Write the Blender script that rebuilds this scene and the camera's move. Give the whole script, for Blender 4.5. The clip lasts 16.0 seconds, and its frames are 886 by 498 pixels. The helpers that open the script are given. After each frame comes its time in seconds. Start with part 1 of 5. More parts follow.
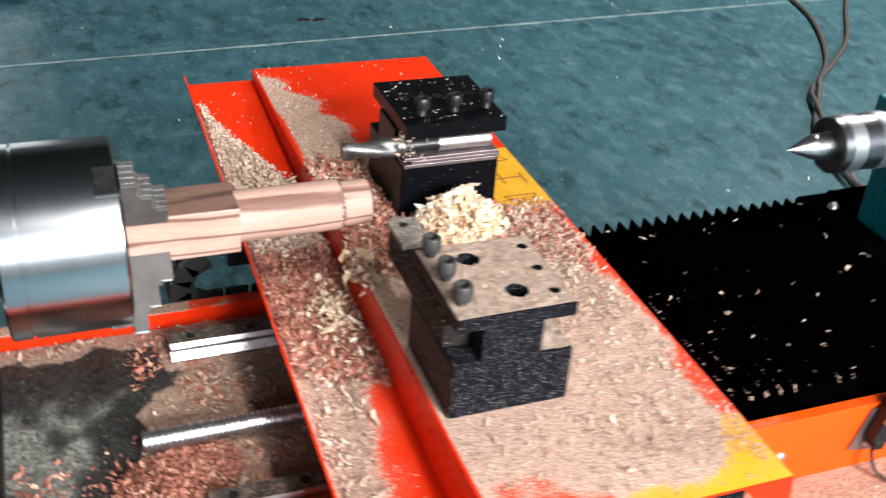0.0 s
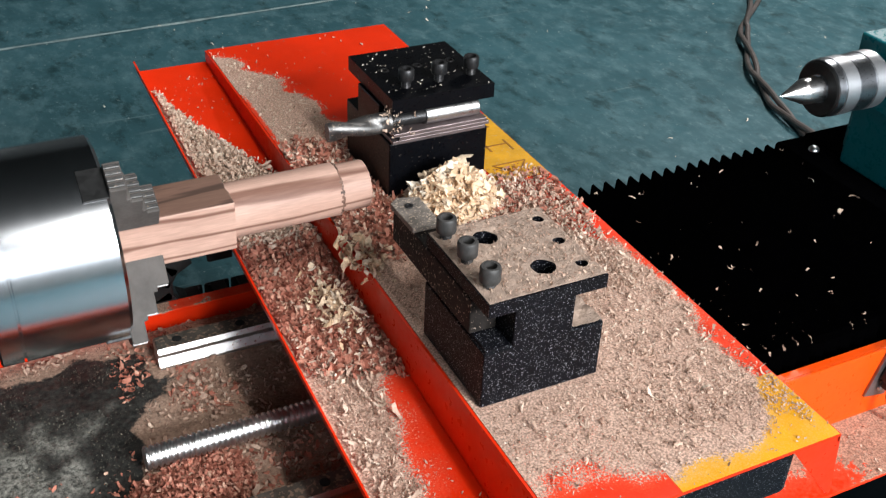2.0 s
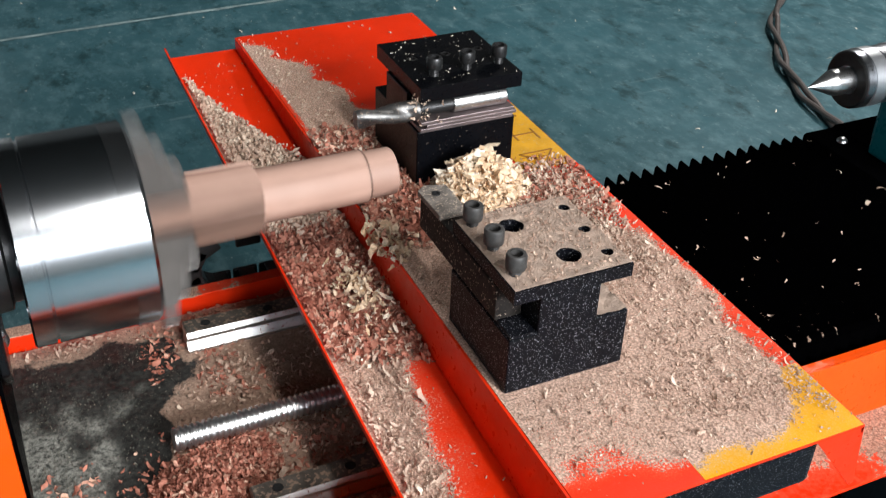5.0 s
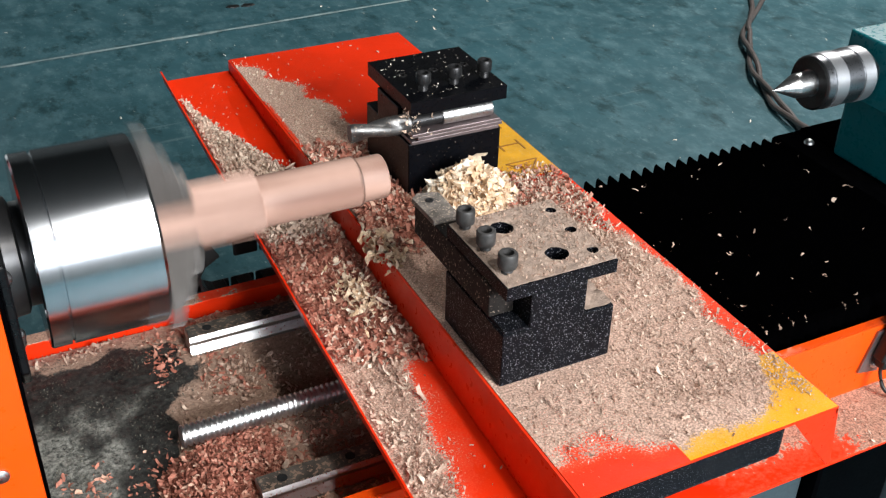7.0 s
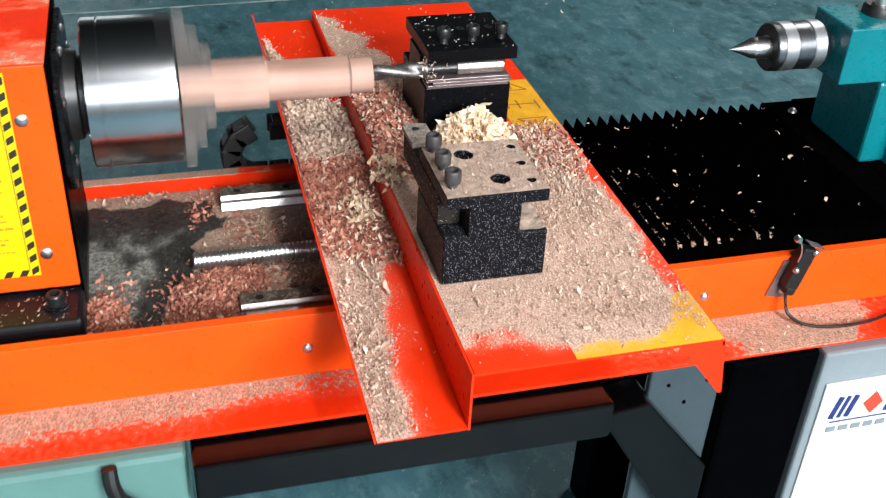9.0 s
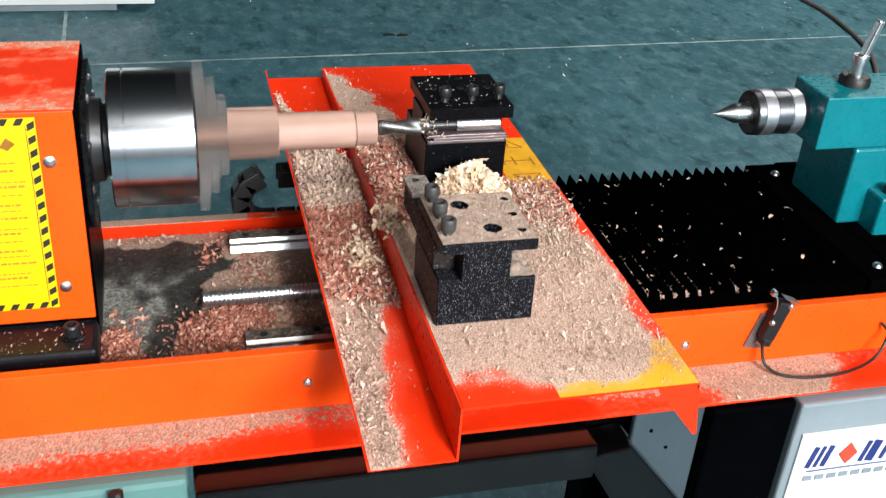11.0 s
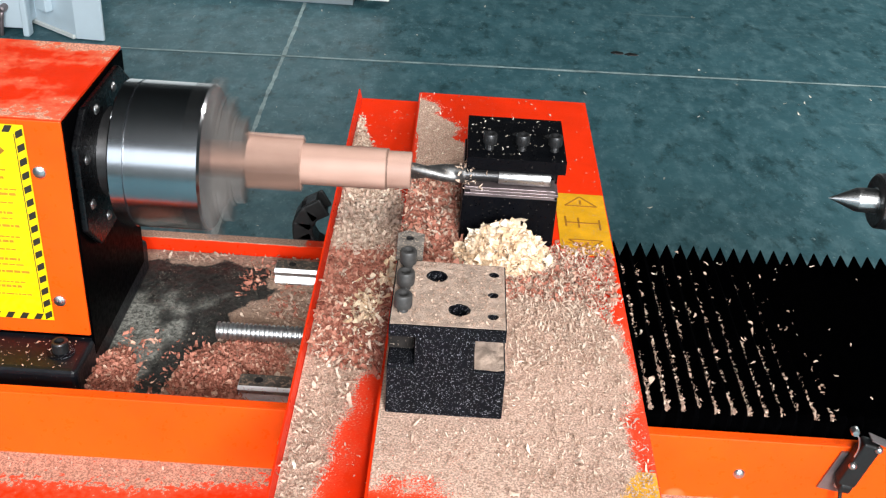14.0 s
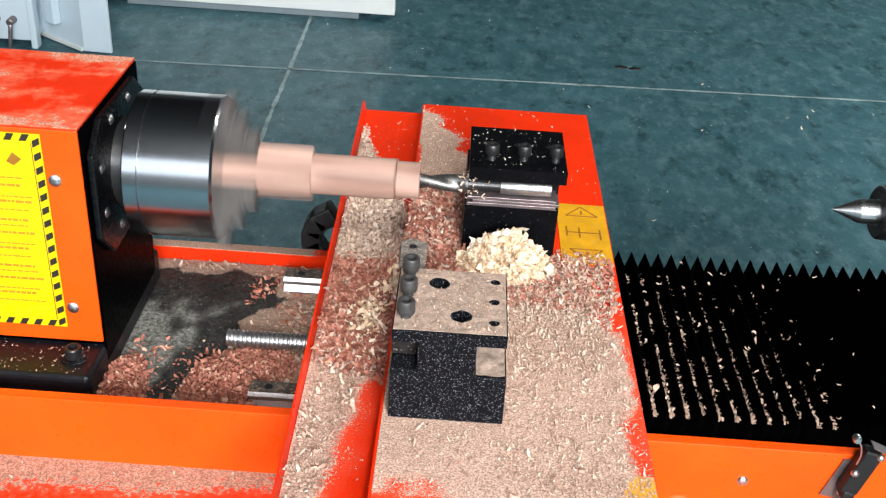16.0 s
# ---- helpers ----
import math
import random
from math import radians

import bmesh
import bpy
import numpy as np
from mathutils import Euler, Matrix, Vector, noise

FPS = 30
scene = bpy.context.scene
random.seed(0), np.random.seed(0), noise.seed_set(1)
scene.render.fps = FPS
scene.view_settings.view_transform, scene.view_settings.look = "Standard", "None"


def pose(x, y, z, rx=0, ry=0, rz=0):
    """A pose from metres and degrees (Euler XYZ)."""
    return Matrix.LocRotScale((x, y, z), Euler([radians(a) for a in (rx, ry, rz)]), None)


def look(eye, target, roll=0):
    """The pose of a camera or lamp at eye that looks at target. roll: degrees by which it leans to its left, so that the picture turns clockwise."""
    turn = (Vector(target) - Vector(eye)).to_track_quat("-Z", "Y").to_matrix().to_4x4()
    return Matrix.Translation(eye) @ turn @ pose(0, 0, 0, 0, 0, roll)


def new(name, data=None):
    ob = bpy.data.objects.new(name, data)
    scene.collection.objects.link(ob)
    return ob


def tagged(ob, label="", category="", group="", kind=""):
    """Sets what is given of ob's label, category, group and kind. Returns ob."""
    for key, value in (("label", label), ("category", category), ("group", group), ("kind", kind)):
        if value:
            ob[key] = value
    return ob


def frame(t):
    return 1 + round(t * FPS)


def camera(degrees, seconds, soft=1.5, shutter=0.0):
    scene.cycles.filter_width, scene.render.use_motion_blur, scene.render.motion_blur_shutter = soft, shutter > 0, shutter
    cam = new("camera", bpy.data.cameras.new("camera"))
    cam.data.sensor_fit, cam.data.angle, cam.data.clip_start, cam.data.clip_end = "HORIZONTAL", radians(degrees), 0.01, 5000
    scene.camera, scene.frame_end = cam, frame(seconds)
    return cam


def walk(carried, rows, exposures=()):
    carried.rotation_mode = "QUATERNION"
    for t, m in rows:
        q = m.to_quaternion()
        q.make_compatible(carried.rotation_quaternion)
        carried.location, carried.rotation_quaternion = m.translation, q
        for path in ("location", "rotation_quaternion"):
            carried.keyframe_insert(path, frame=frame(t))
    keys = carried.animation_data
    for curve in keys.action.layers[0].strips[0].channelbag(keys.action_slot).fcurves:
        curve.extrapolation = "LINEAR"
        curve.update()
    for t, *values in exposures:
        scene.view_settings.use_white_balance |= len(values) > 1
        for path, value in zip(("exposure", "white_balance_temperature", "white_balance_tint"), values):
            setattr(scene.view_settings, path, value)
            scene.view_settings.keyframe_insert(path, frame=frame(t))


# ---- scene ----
cam = camera(44.93, 16.0, soft=1.25, shutter=0.75)
PATH = [
    (0.0, -0.6667, -0.7546, 1.3129, 57.95, -3.85, -20.19),
    (0.5, -0.7188, -0.6974, 1.3045, 57.01, -1.74, -23.24),
    (1.0, -0.7279, -0.6769, 1.2959, 56.85, -2.31, -25.76),
    (1.5, -0.7177, -0.6810, 1.2975, 56.79, -2.28, -26.44),
    (2.0, -0.7108, -0.6859, 1.2956, 56.29, -2.23, -26.15),
    (2.5, -0.7097, -0.6852, 1.2939, 55.95, -2.28, -26.02),
    (3.0, -0.7106, -0.6868, 1.2957, 56.06, -2.32, -25.86),
    (3.5, -0.7121, -0.6895, 1.2970, 56.29, -2.19, -25.84),
    (4.0, -0.7140, -0.6894, 1.2978, 56.49, -2.07, -25.62),
    (4.5, -0.7147, -0.6899, 1.2979, 56.45, -2.13, -25.47),
    (5.0, -0.7148, -0.6916, 1.2984, 55.66, -1.97, -24.71),
    (5.2, -0.7151, -0.6937, 1.2994, 55.45, -2.26, -24.66),
    (7.3, -0.7435, -0.7451, 1.3158, 56.93, -1.20, -26.31),
    (7.5, -0.7289, -0.7535, 1.3194, 56.73, -1.28, -25.48),
    (8.0, -0.6838, -0.8334, 1.3349, 55.44, -1.27, -22.16),
    (8.5, -0.6586, -0.9439, 1.3457, 57.36, -1.62, -17.68),
    (8.7, -0.6482, -0.9950, 1.3454, 56.15, -2.24, -15.94),
    (10.8, -0.6654, -1.1107, 1.3715, 59.29, -3.82, -14.13),
    (11.0, -0.6603, -1.1035, 1.3722, 59.40, -3.89, -14.20),
    (11.5, -0.6352, -1.0420, 1.3633, 59.35, -2.24, -13.57),
    (12.0, -0.5034, -1.0027, 1.3658, 57.87, -4.99, -3.25),
    (12.5, -0.4119, -0.9984, 1.3667, 58.18, -4.42, -0.06),
    (13.0, -0.3889, -0.9894, 1.3712, 58.89, -3.60, 1.85),
    (13.5, -0.3854, -0.9813, 1.3681, 58.57, -3.20, 2.02),
    (14.0, -0.3867, -0.9780, 1.3672, 58.59, -3.14, 2.02),
    (14.5, -0.3881, -0.9805, 1.3681, 58.73, -3.29, 2.08),
    (15.0, -0.3909, -0.9848, 1.3705, 58.89, -3.38, 2.01),
    (15.5, -0.3913, -0.9877, 1.3705, 59.03, -3.31, 1.96),
    (16.0, -0.3917, -0.9948, 1.3715, 59.30, -3.26, 2.26),
]
EXPOSURES = [(0.0, 0.25), (0.5, 0.1), (1.0, 0.0), (1.5, -0.12), (2.5, -0.25), (5.2, -0.25), (7.3, -0.12), (8.0, -0.08), (8.7, -0.03), (10.8, 0.0), (12.0, 0.0), (16.0, 0.02)]
walk(cam, [(t, pose(*p)) for t, *p in PATH], [(t, e) for t, e in EXPOSURES])

# ---- light ----
H = 0.8626  # height of the spindle axis over the floor; z below is given from the axis
world = bpy.data.worlds.new("sky")
scene.world = world
world.use_nodes = True
sky = world.node_tree.nodes.new("ShaderNodeTexSky")
sky.sky_type, sky.sun_disc, sky.sun_elevation, sky.sun_rotation = "NISHITA", False, radians(40), radians(150)
world.node_tree.links.new(sky.outputs[0], world.node_tree.nodes["Background"].inputs[0])
world.node_tree.nodes["Background"].inputs[1].default_value = 0.1


def area_lamp(name, m, sx, sy, watts, colour=(1, 1, 1)):
    data = bpy.data.lights.new(name, "AREA")
    data.shape, data.size, data.size_y, data.energy, data.color = "RECTANGLE", sx, sy, watts, colour
    ob = new(name, data)
    ob.matrix_world = m
    return ob


# daylight in the high window band behind the camera, and added overhead fills
area_lamp("south_light", look((0.8, -4.95, 3.1), (-0.1, 0.0, 0.9)), 2.6, 1.3, 600, (0.93, 0.97, 1.0))
# added panel, not a known window: chuck's reflected band and left fill
area_lamp("south_light", look((-2.7, -4.95, 2.8), (-1.5, 0.0, 0.9)), 4.8, 2.2, 50, (0.93, 0.97, 1.0))
# no fixtures known: one fill over the front, one brightening the floor behind
for lx, ly, lz, watts in ((0.1, -2.6, 3.9, 110), (3.3, 2.6, 3.66, 190)):
    area_lamp("overhead_fill", look((lx, ly, lz), (lx, ly + 0.001, 0)), 0.22, 1.0, watts, (1.0, 0.98, 0.95))

# ---- materials ----


def shader(name):
    m = bpy.data.materials.new(name)
    m.use_nodes = True
    nt = m.node_tree
    return m, nt, nt.nodes["Principled BSDF"]


def node(nt, kind, **inputs):
    n = nt.nodes.new(kind)
    for k, v in inputs.items():
        n.inputs[k.replace("_", " ")].default_value = v
    return n


def noise_of(nt, scale, detail=4.0, rough=0.6, stretch=(1, 1, 1)):
    tc = nt.nodes.new("ShaderNodeTexCoord")
    mp = nt.nodes.new("ShaderNodeMapping")
    mp.inputs["Scale"].default_value = stretch
    n = node(nt, "ShaderNodeTexNoise", Scale=scale, Detail=detail, Roughness=rough)
    nt.links.new(tc.outputs["Object"], mp.inputs[0])
    nt.links.new(mp.outputs[0], n.inputs["Vector"])
    return n.outputs["Fac"]


def ramp(nt, fac, lo, hi, a=(0, 0, 0), b=(1, 1, 1)):
    r = nt.nodes.new("ShaderNodeValToRGB")
    r.color_ramp.elements[0].position, r.color_ramp.elements[1].position = lo, hi
    r.color_ramp.elements[0].color, r.color_ramp.elements[1].color = (*a, 1), (*b, 1)
    nt.links.new(fac, r.inputs[0])
    return r.outputs[0]


def mix(nt, fac, a, b):
    n = nt.nodes.new("ShaderNodeMix")
    n.data_type = "RGBA"
    for i, v in ((0, fac), (6, a), (7, b)):
        if isinstance(v, (int, float)):
            n.inputs[i].default_value = v
        elif isinstance(v, tuple):
            n.inputs[i].default_value = (*v, 1)
        else:
            nt.links.new(v, n.inputs[i])
    return n.outputs[2]


def bump(nt, bsdf, fac, strength, dist=0.001):
    b = node(nt, "ShaderNodeBump", Strength=strength, Distance=dist)
    nt.links.new(fac, b.inputs["Height"])
    nt.links.new(b.outputs[0], bsdf.inputs["Normal"])


def shade(c, k):
    return tuple(min(1.0, v * k) for v in c)


def surface(name, base, rough=0.5, metal=0.0, var=0.15, scale=30, bumps=0.15, bscale=300, dist=0.0006, stretch=(1, 1, 1), spec=0.5,
            specks=None, speck_colour=(0.6, 0.5, 0.4), speck_scale=700, rvar=0.12):
    """A surface with variation at two scales; specks: the threshold of a fine scatter of dust grains."""
    m, nt, b = shader(name)
    big = noise_of(nt, scale, 5, 0.6, stretch)
    fine = noise_of(nt, bscale, 3, 0.6, stretch)
    col = ramp(nt, big, 0.3, 0.7, shade(base, 1 - var), shade(base, 1 + var))
    if specks:
        s = ramp(nt, noise_of(nt, speck_scale, 2, 0.5), specks, specks + 0.04)
        col = mix(nt, s, col, speck_colour)
    nt.links.new(col, b.inputs["Base Color"])
    rr = ramp(nt, fine, 0.3, 0.7, (max(0.02, rough - rvar),) * 3, (min(1, rough + rvar),) * 3)
    nt.links.new(rr, b.inputs["Roughness"])
    b.inputs["Metallic"].default_value = metal
    b.inputs["Specular IOR Level"].default_value = spec
    bump(nt, b, fine, bumps, dist)
    return m


def dusted(name, base, rough, dust=(0.54, 0.365, 0.285), grain=620, film=(0.80, 0.10, 0.045)):
    """Paint under sawdust: the mesh's own 'dust' value says how thickly it lies, grain by grain at the rim."""
    m, nt, b = shader(name)
    at = nt.nodes.new("ShaderNodeAttribute")
    at.attribute_name = "dust"
    fine = noise_of(nt, grain, 4, 0.7)
    add = nt.nodes.new("ShaderNodeMath")
    add.operation = "ADD"
    nt.links.new(at.outputs["Fac"], add.inputs[0])
    nt.links.new(fine, add.inputs[1])
    cover = ramp(nt, add.outputs[0], 0.97, 1.10)
    veil = ramp(nt, add.outputs[0], 0.70, 1.10, (0, 0, 0), (0.8, 0.8, 0.8))
    paint = ramp(nt, noise_of(nt, 14, 5), 0.3, 0.7, shade(base, 0.88), shade(base, 1.1))
    grains = ramp(nt, noise_of(nt, 560, 2, 0.6), 0.38, 0.63, shade(dust, 0.55), shade(dust, 1.5))
    grains = mix(nt, ramp(nt, noise_of(nt, 55, 5, 0.7), 0.42, 0.72, (0, 0, 0), (0.45, 0.45, 0.45)), grains, shade((dust[0], dust[1] * 0.85, dust[2] * 0.8), 0.7))
    col = mix(nt, cover, mix(nt, veil, paint, film), grains)
    nt.links.new(col, b.inputs["Base Color"])
    nt.links.new(ramp(nt, add.outputs[0], 0.6, 1.0, (rough,) * 3, (0.9,) * 3), b.inputs["Roughness"])
    b.inputs["Specular IOR Level"].default_value = 0.18
    bump(nt, b, fine, 0.25, 0.001)
    return m


def chip_stuff(name, lo, hi, rough=0.75, third=None):
    """Shavings whose colour differs from piece to piece, with streaks of grain."""
    m, nt, b = shader(name)
    g = nt.nodes.new("ShaderNodeNewGeometry")
    r = nt.nodes.new("ShaderNodeValToRGB")
    r.color_ramp.elements[0].color, r.color_ramp.elements[1].color = (*lo, 1), (*hi, 1)
    if third:
        e = r.color_ramp.elements.new(0.78)
        e.color = (*hi, 1)
        r.color_ramp.elements[2].color = (*third, 1)
    nt.links.new(g.outputs["Random Per Island"], r.inputs[0])
    streak = ramp(nt, noise_of(nt, 500, 3), 0.3, 0.7, (0.75, 0.75, 0.75), (1.15, 1.15, 1.15))
    mul = nt.nodes.new("ShaderNodeMix")
    mul.data_type, mul.blend_type = "RGBA", "MULTIPLY"
    mul.inputs[0].default_value = 1
    nt.links.new(r.outputs[0], mul.inputs[6])
    nt.links.new(streak, mul.inputs[7])
    nt.links.new(mul.outputs[2], b.inputs["Base Color"])
    b.inputs["Roughness"].default_value = rough
    b.inputs["Subsurface Weight"].default_value = 0.0
    return m


RED = (0.80, 0.030, 0.003)
ORANGE = (0.84, 0.078, 0.004)
M_RED = dusted("red_paint_dusty", RED, 0.38)
M_REDP = surface("red_paint", RED, 0.36, var=0.1, scale=12, bumps=0.08, bscale=120, spec=0.3)
M_ORANGE = surface("orange_red_paint", ORANGE, 0.36, var=0.14, scale=9, bumps=0.08, bscale=120, specks=0.66, speck_colour=(0.85, 0.17, 0.06), speck_scale=13, spec=0.25)
M_HEAD = dusted("red_headstock_paint", RED, 0.4, dust=(0.72, 0.30, 0.2), grain=60, film=(0.78, 0.2, 0.1))
M_LEDGE = dusted("red_ledge_paint", RED, 0.4, dust=(0.44, 0.265, 0.19), grain=150)
M_BLACK = surface("black_oxide_steel", (0.0018, 0.002, 0.003), 0.36, 0.0, 0.3, 60, 0.12, 500, spec=0.14, specks=0.72, speck_colour=(0.30, 0.25, 0.21), speck_scale=420)
M_BLACKD = surface("black_steel_sawdust", (0.0018, 0.0022, 0.0038), 0.5, 0.0, 0.3, 60, 0.15, 500, spec=0.12, specks=0.645, speck_colour=(0.36, 0.36, 0.39), speck_scale=1050)
M_BLACKP = surface("black_paint", (0.0007, 0.0007, 0.001), 0.38, 0.0, 0.3, 25, 0.06, 200, spec=0.012)
M_SCREW = surface("burnished_screw_steel", (0.045, 0.044, 0.045), 0.38, 0.7, 0.3, 80, 0.1, 600)
M_DARK = surface("hole_shade", (0.004, 0.004, 0.004), 0.8)
M_STEEL = surface("ground_steel", (0.66, 0.66, 0.66), 0.33, 1.0, 0.1, 40, 0.05, 500, rvar=0.08)
M_CHUCK = surface("turned_chuck_steel", (0.52, 0.54, 0.57), 0.20, 1.0, 0.03, 25, 0.0, 200, dist=0.0002, stretch=(4, 0.2, 0.2), rvar=0.02)
M_CHUCKD = surface("worn_jaw_steel", (0.085, 0.076, 0.070), 0.62, 0.0, 0.25, 40, 0.06, 400, spec=0.18)
M_KNURL = surface("knurled_steel", (0.46, 0.47, 0.49), 0.45, 1.0, 0.08, 90, 0.2, 1400, dist=0.0002)
M_RAIL = surface("rail_steel_dusty", (0.62, 0.61, 0.60), 0.36, 1.0, 0.15, 50, 0.05, 500, specks=0.70, speck_colour=(0.35, 0.25, 0.18), speck_scale=260)
M_RAILTOP = surface("rail_top_grimy", (0.10, 0.085, 0.07), 0.6, 0.4, 0.5, 60, 0.3, 400, specks=0.56, speck_colour=(0.32, 0.22, 0.16), speck_scale=300)
M_TEAL = surface("teal_enamel", (0.0015, 0.15, 0.175), 0.32, 0, 0.1, 20, 0.1, 150, specks=0.76, speck_colour=(0.4, 0.5, 0.45), speck_scale=200)
M_BELLOWS = surface("black_bellows_cloth", (0.0009, 0.0009, 0.0011), 0.75, 0, 0.3, 80, 0.2, 800, spec=0.0)
M_YELLOW = surface("yellow_sticker", (0.86, 0.56, 0.0), 0.42, 0, 0.06, 20, 0.05, 200)
M_YELLOWN = dusted("yellow_sticker_dusty", (0.80, 0.36, 0.004), 0.5, film=(0.72, 0.42, 0.13))
M_YELLOWD = surface("yellow_sticker_worn", (0.66, 0.32, 0.004), 0.5, 0, 0.15, 40, 0.1, 300, specks=0.66, speck_colour=(0.55, 0.36, 0.2), speck_scale=500)
M_INK = surface("sticker_ink", (0.02, 0.018, 0.01), 0.5)
M_INKT = surface("ochre_print", (0.44, 0.21, 0.01), 0.5)
M_INKB = surface("brown_ink", (0.30, 0.12, 0.01), 0.5)
M_WHITE = surface("white_enamel", (0.78, 0.79, 0.76), 0.4, 0, 0.05, 6, 0.05, 80)
M_BLUEW = surface("pale_blue_enamel", (0.60, 0.70, 0.76), 0.4, 0, 0.05, 6, 0.05, 80)
M_GREY = surface("grey_enamel", (0.22, 0.26, 0.28), 0.45, 0, 0.08, 12, 0.1, 120)
M_SLATE = surface("dark_slate_enamel", (0.045, 0.065, 0.075), 0.45, 0, 0.08, 12, 0.1, 120)
M_MINT = surface("mint_green_enamel", (0.11, 0.23, 0.21), 0.4, 0, 0.08, 12, 0.1, 120)
M_NAVY = surface("navy_print", (0.02, 0.035, 0.16), 0.4)
M_LOGO = surface("red_print", (0.5, 0.06, 0.03), 0.4)
M_CABLE = surface("grey_cable_sheath", (0.085, 0.07, 0.065), 0.5, 0, 0.2, 60, 0.1, 300)
M_RUBBER = surface("black_rubber", (0.006, 0.006, 0.006), 0.5, 0, 0.2, 60, 0.2, 300)
M_DULL = surface("dull_drill_steel", (0.17, 0.165, 0.16), 0.45, 0.9, 0.35, 120, 0.2, 400, specks=0.64, speck_colour=(0.45, 0.36, 0.3), speck_scale=500)
M_DARKST = surface("dark_turned_steel", (0.30, 0.31, 0.33), 0.30, 1.0, 0.06, 60, 0.0, 500, rvar=0.04)
M_CENTRE = surface("ground_centre_steel", (0.60, 0.60, 0.60), 0.30, 1.0, 0.05, 60, 0.0, 500, rvar=0.04)
M_GLOSS = surface("glossy_black_tube", (0.0015, 0.0015, 0.0018), 0.14, 0.0, 0.3, 25, 0.04, 60, spec=0.4)
M_DSCREW = surface("dust_grey_screw", (0.05, 0.047, 0.045), 0.55, 0.2, 0.35, 160, 0.2, 700)
M_DTIP = surface("dust_caked_tip", (0.17, 0.145, 0.125), 0.8, 0.0, 0.5, 110, 0.4, 600, specks=0.58, speck_colour=(0.42, 0.33, 0.26), speck_scale=500)
M_DTOOL = surface("dust_streaked_tool", (0.022, 0.018, 0.016), 0.7, 0.0, 0.5, 110, 0.3, 600, spec=0.15, specks=0.64, speck_colour=(0.42, 0.33, 0.26), speck_scale=500)
M_FOOT = surface("black_foot_paint", (0.004, 0.005, 0.007), 0.42, 0.0, 0.3, 40, 0.1, 300, spec=0.25, specks=0.71, speck_colour=(0.22, 0.19, 0.17), speck_scale=260)
M_FLANGE = surface("black_flange_paint", (0.002, 0.002, 0.0025), 0.3, 0.0, 0.3, 25, 0.06, 200, spec=0.35)
M_GREYP = surface("brushed_bracket_steel", (0.25, 0.2, 0.2), 0.4, 0.8, 0.2, 40, 0.1, 400)
# hall wall and ceiling stay out of view; near black for dark reflections
M_WALL = surface("dark_hall_wall", (0.07, 0.08, 0.08), 0.7, 0, 0.06, 1.5, 0.1, 60)
M_SOUTH = surface("cream_wall_paint", (0.42, 0.42, 0.41), 0.7, 0, 0.06, 1.5, 0.1, 60)
M_CEIL = surface("dark_hall_ceiling", (0.02, 0.021, 0.02), 0.8, 0, 0.06, 1.5, 0.1, 60)
C_TAN = chip_stuff("tan_shavings", (0.44, 0.29, 0.21), (0.70, 0.53, 0.41), third=(0.80, 0.67, 0.53))
C_RED = chip_stuff("red_brown_chips", (0.30, 0.092, 0.057), (0.51, 0.205, 0.138), third=(0.67, 0.43, 0.31))
C_CREAM = chip_stuff("cream_curls", (0.64, 0.43, 0.26), (0.90, 0.72, 0.53), third=(0.94, 0.84, 0.70))
C_PALE = chip_stuff("pale_chips", (0.6, 0.52, 0.42), (0.85, 0.78, 0.66))
C_THIN = chip_stuff("thin_pale_curls", (0.46, 0.31, 0.23), (0.63, 0.46, 0.36), third=(0.77, 0.63, 0.50))
C_MIX = chip_stuff("mixed_shavings", (0.38, 0.225, 0.16), (0.54, 0.375, 0.285), third=(0.66, 0.50, 0.385))


def floor_paint():
    """Worn green floor paint: broad tone, mottling, scuffs, dark smears, fine scratches and pale flecks."""
    m, nt, b = shader("green_floor_paint")
    col = ramp(nt, noise_of(nt, 1.6, 9, 0.72), 0.34, 0.66, (0.025, 0.078, 0.094), (0.047, 0.128, 0.152))
    mottle = ramp(nt, noise_of(nt, 12, 8, 0.75, (1.3, 0.75, 1)), 0.48, 0.64, (0, 0, 0), (0.8, 0.8, 0.8))
    col = mix(nt, mottle, col, (0.090, 0.182, 0.206))
    scuff = ramp(nt, noise_of(nt, 32, 8, 0.78, (1.3, 0.7, 1)), 0.55, 0.68, (0, 0, 0), (0.8, 0.8, 0.8))
    col = mix(nt, scuff, col, (0.150, 0.250, 0.268))
    dark = ramp(nt, noise_of(nt, 9, 9, 0.75, (1.4, 0.75, 1)), 0.53, 0.64, (0, 0, 0), (0.85, 0.85, 0.85))
    col = mix(nt, dark, col, (0.010, 0.040, 0.046))
    scratch = ramp(nt, noise_of(nt, 26, 3, 0.5, (0.06, 1.6, 1)), 0.70, 0.74, (0, 0, 0), (0.5, 0.5, 0.5))
    col = mix(nt, scratch, col, (0.16, 0.24, 0.25))
    dots = ramp(nt, noise_of(nt, 70, 4, 0.6), 0.675, 0.70)
    col = mix(nt, dots, col, (0.24, 0.31, 0.31))
    nt.links.new(col, b.inputs["Base Color"])
    nt.links.new(ramp(nt, noise_of(nt, 12, 5), 0.3, 0.7, (0.36,) * 3, (0.58,) * 3), b.inputs["Roughness"])
    b.inputs["Specular IOR Level"].default_value = 0.3
    bump(nt, b, noise_of(nt, 60, 5), 0.15, 0.002)
    return m


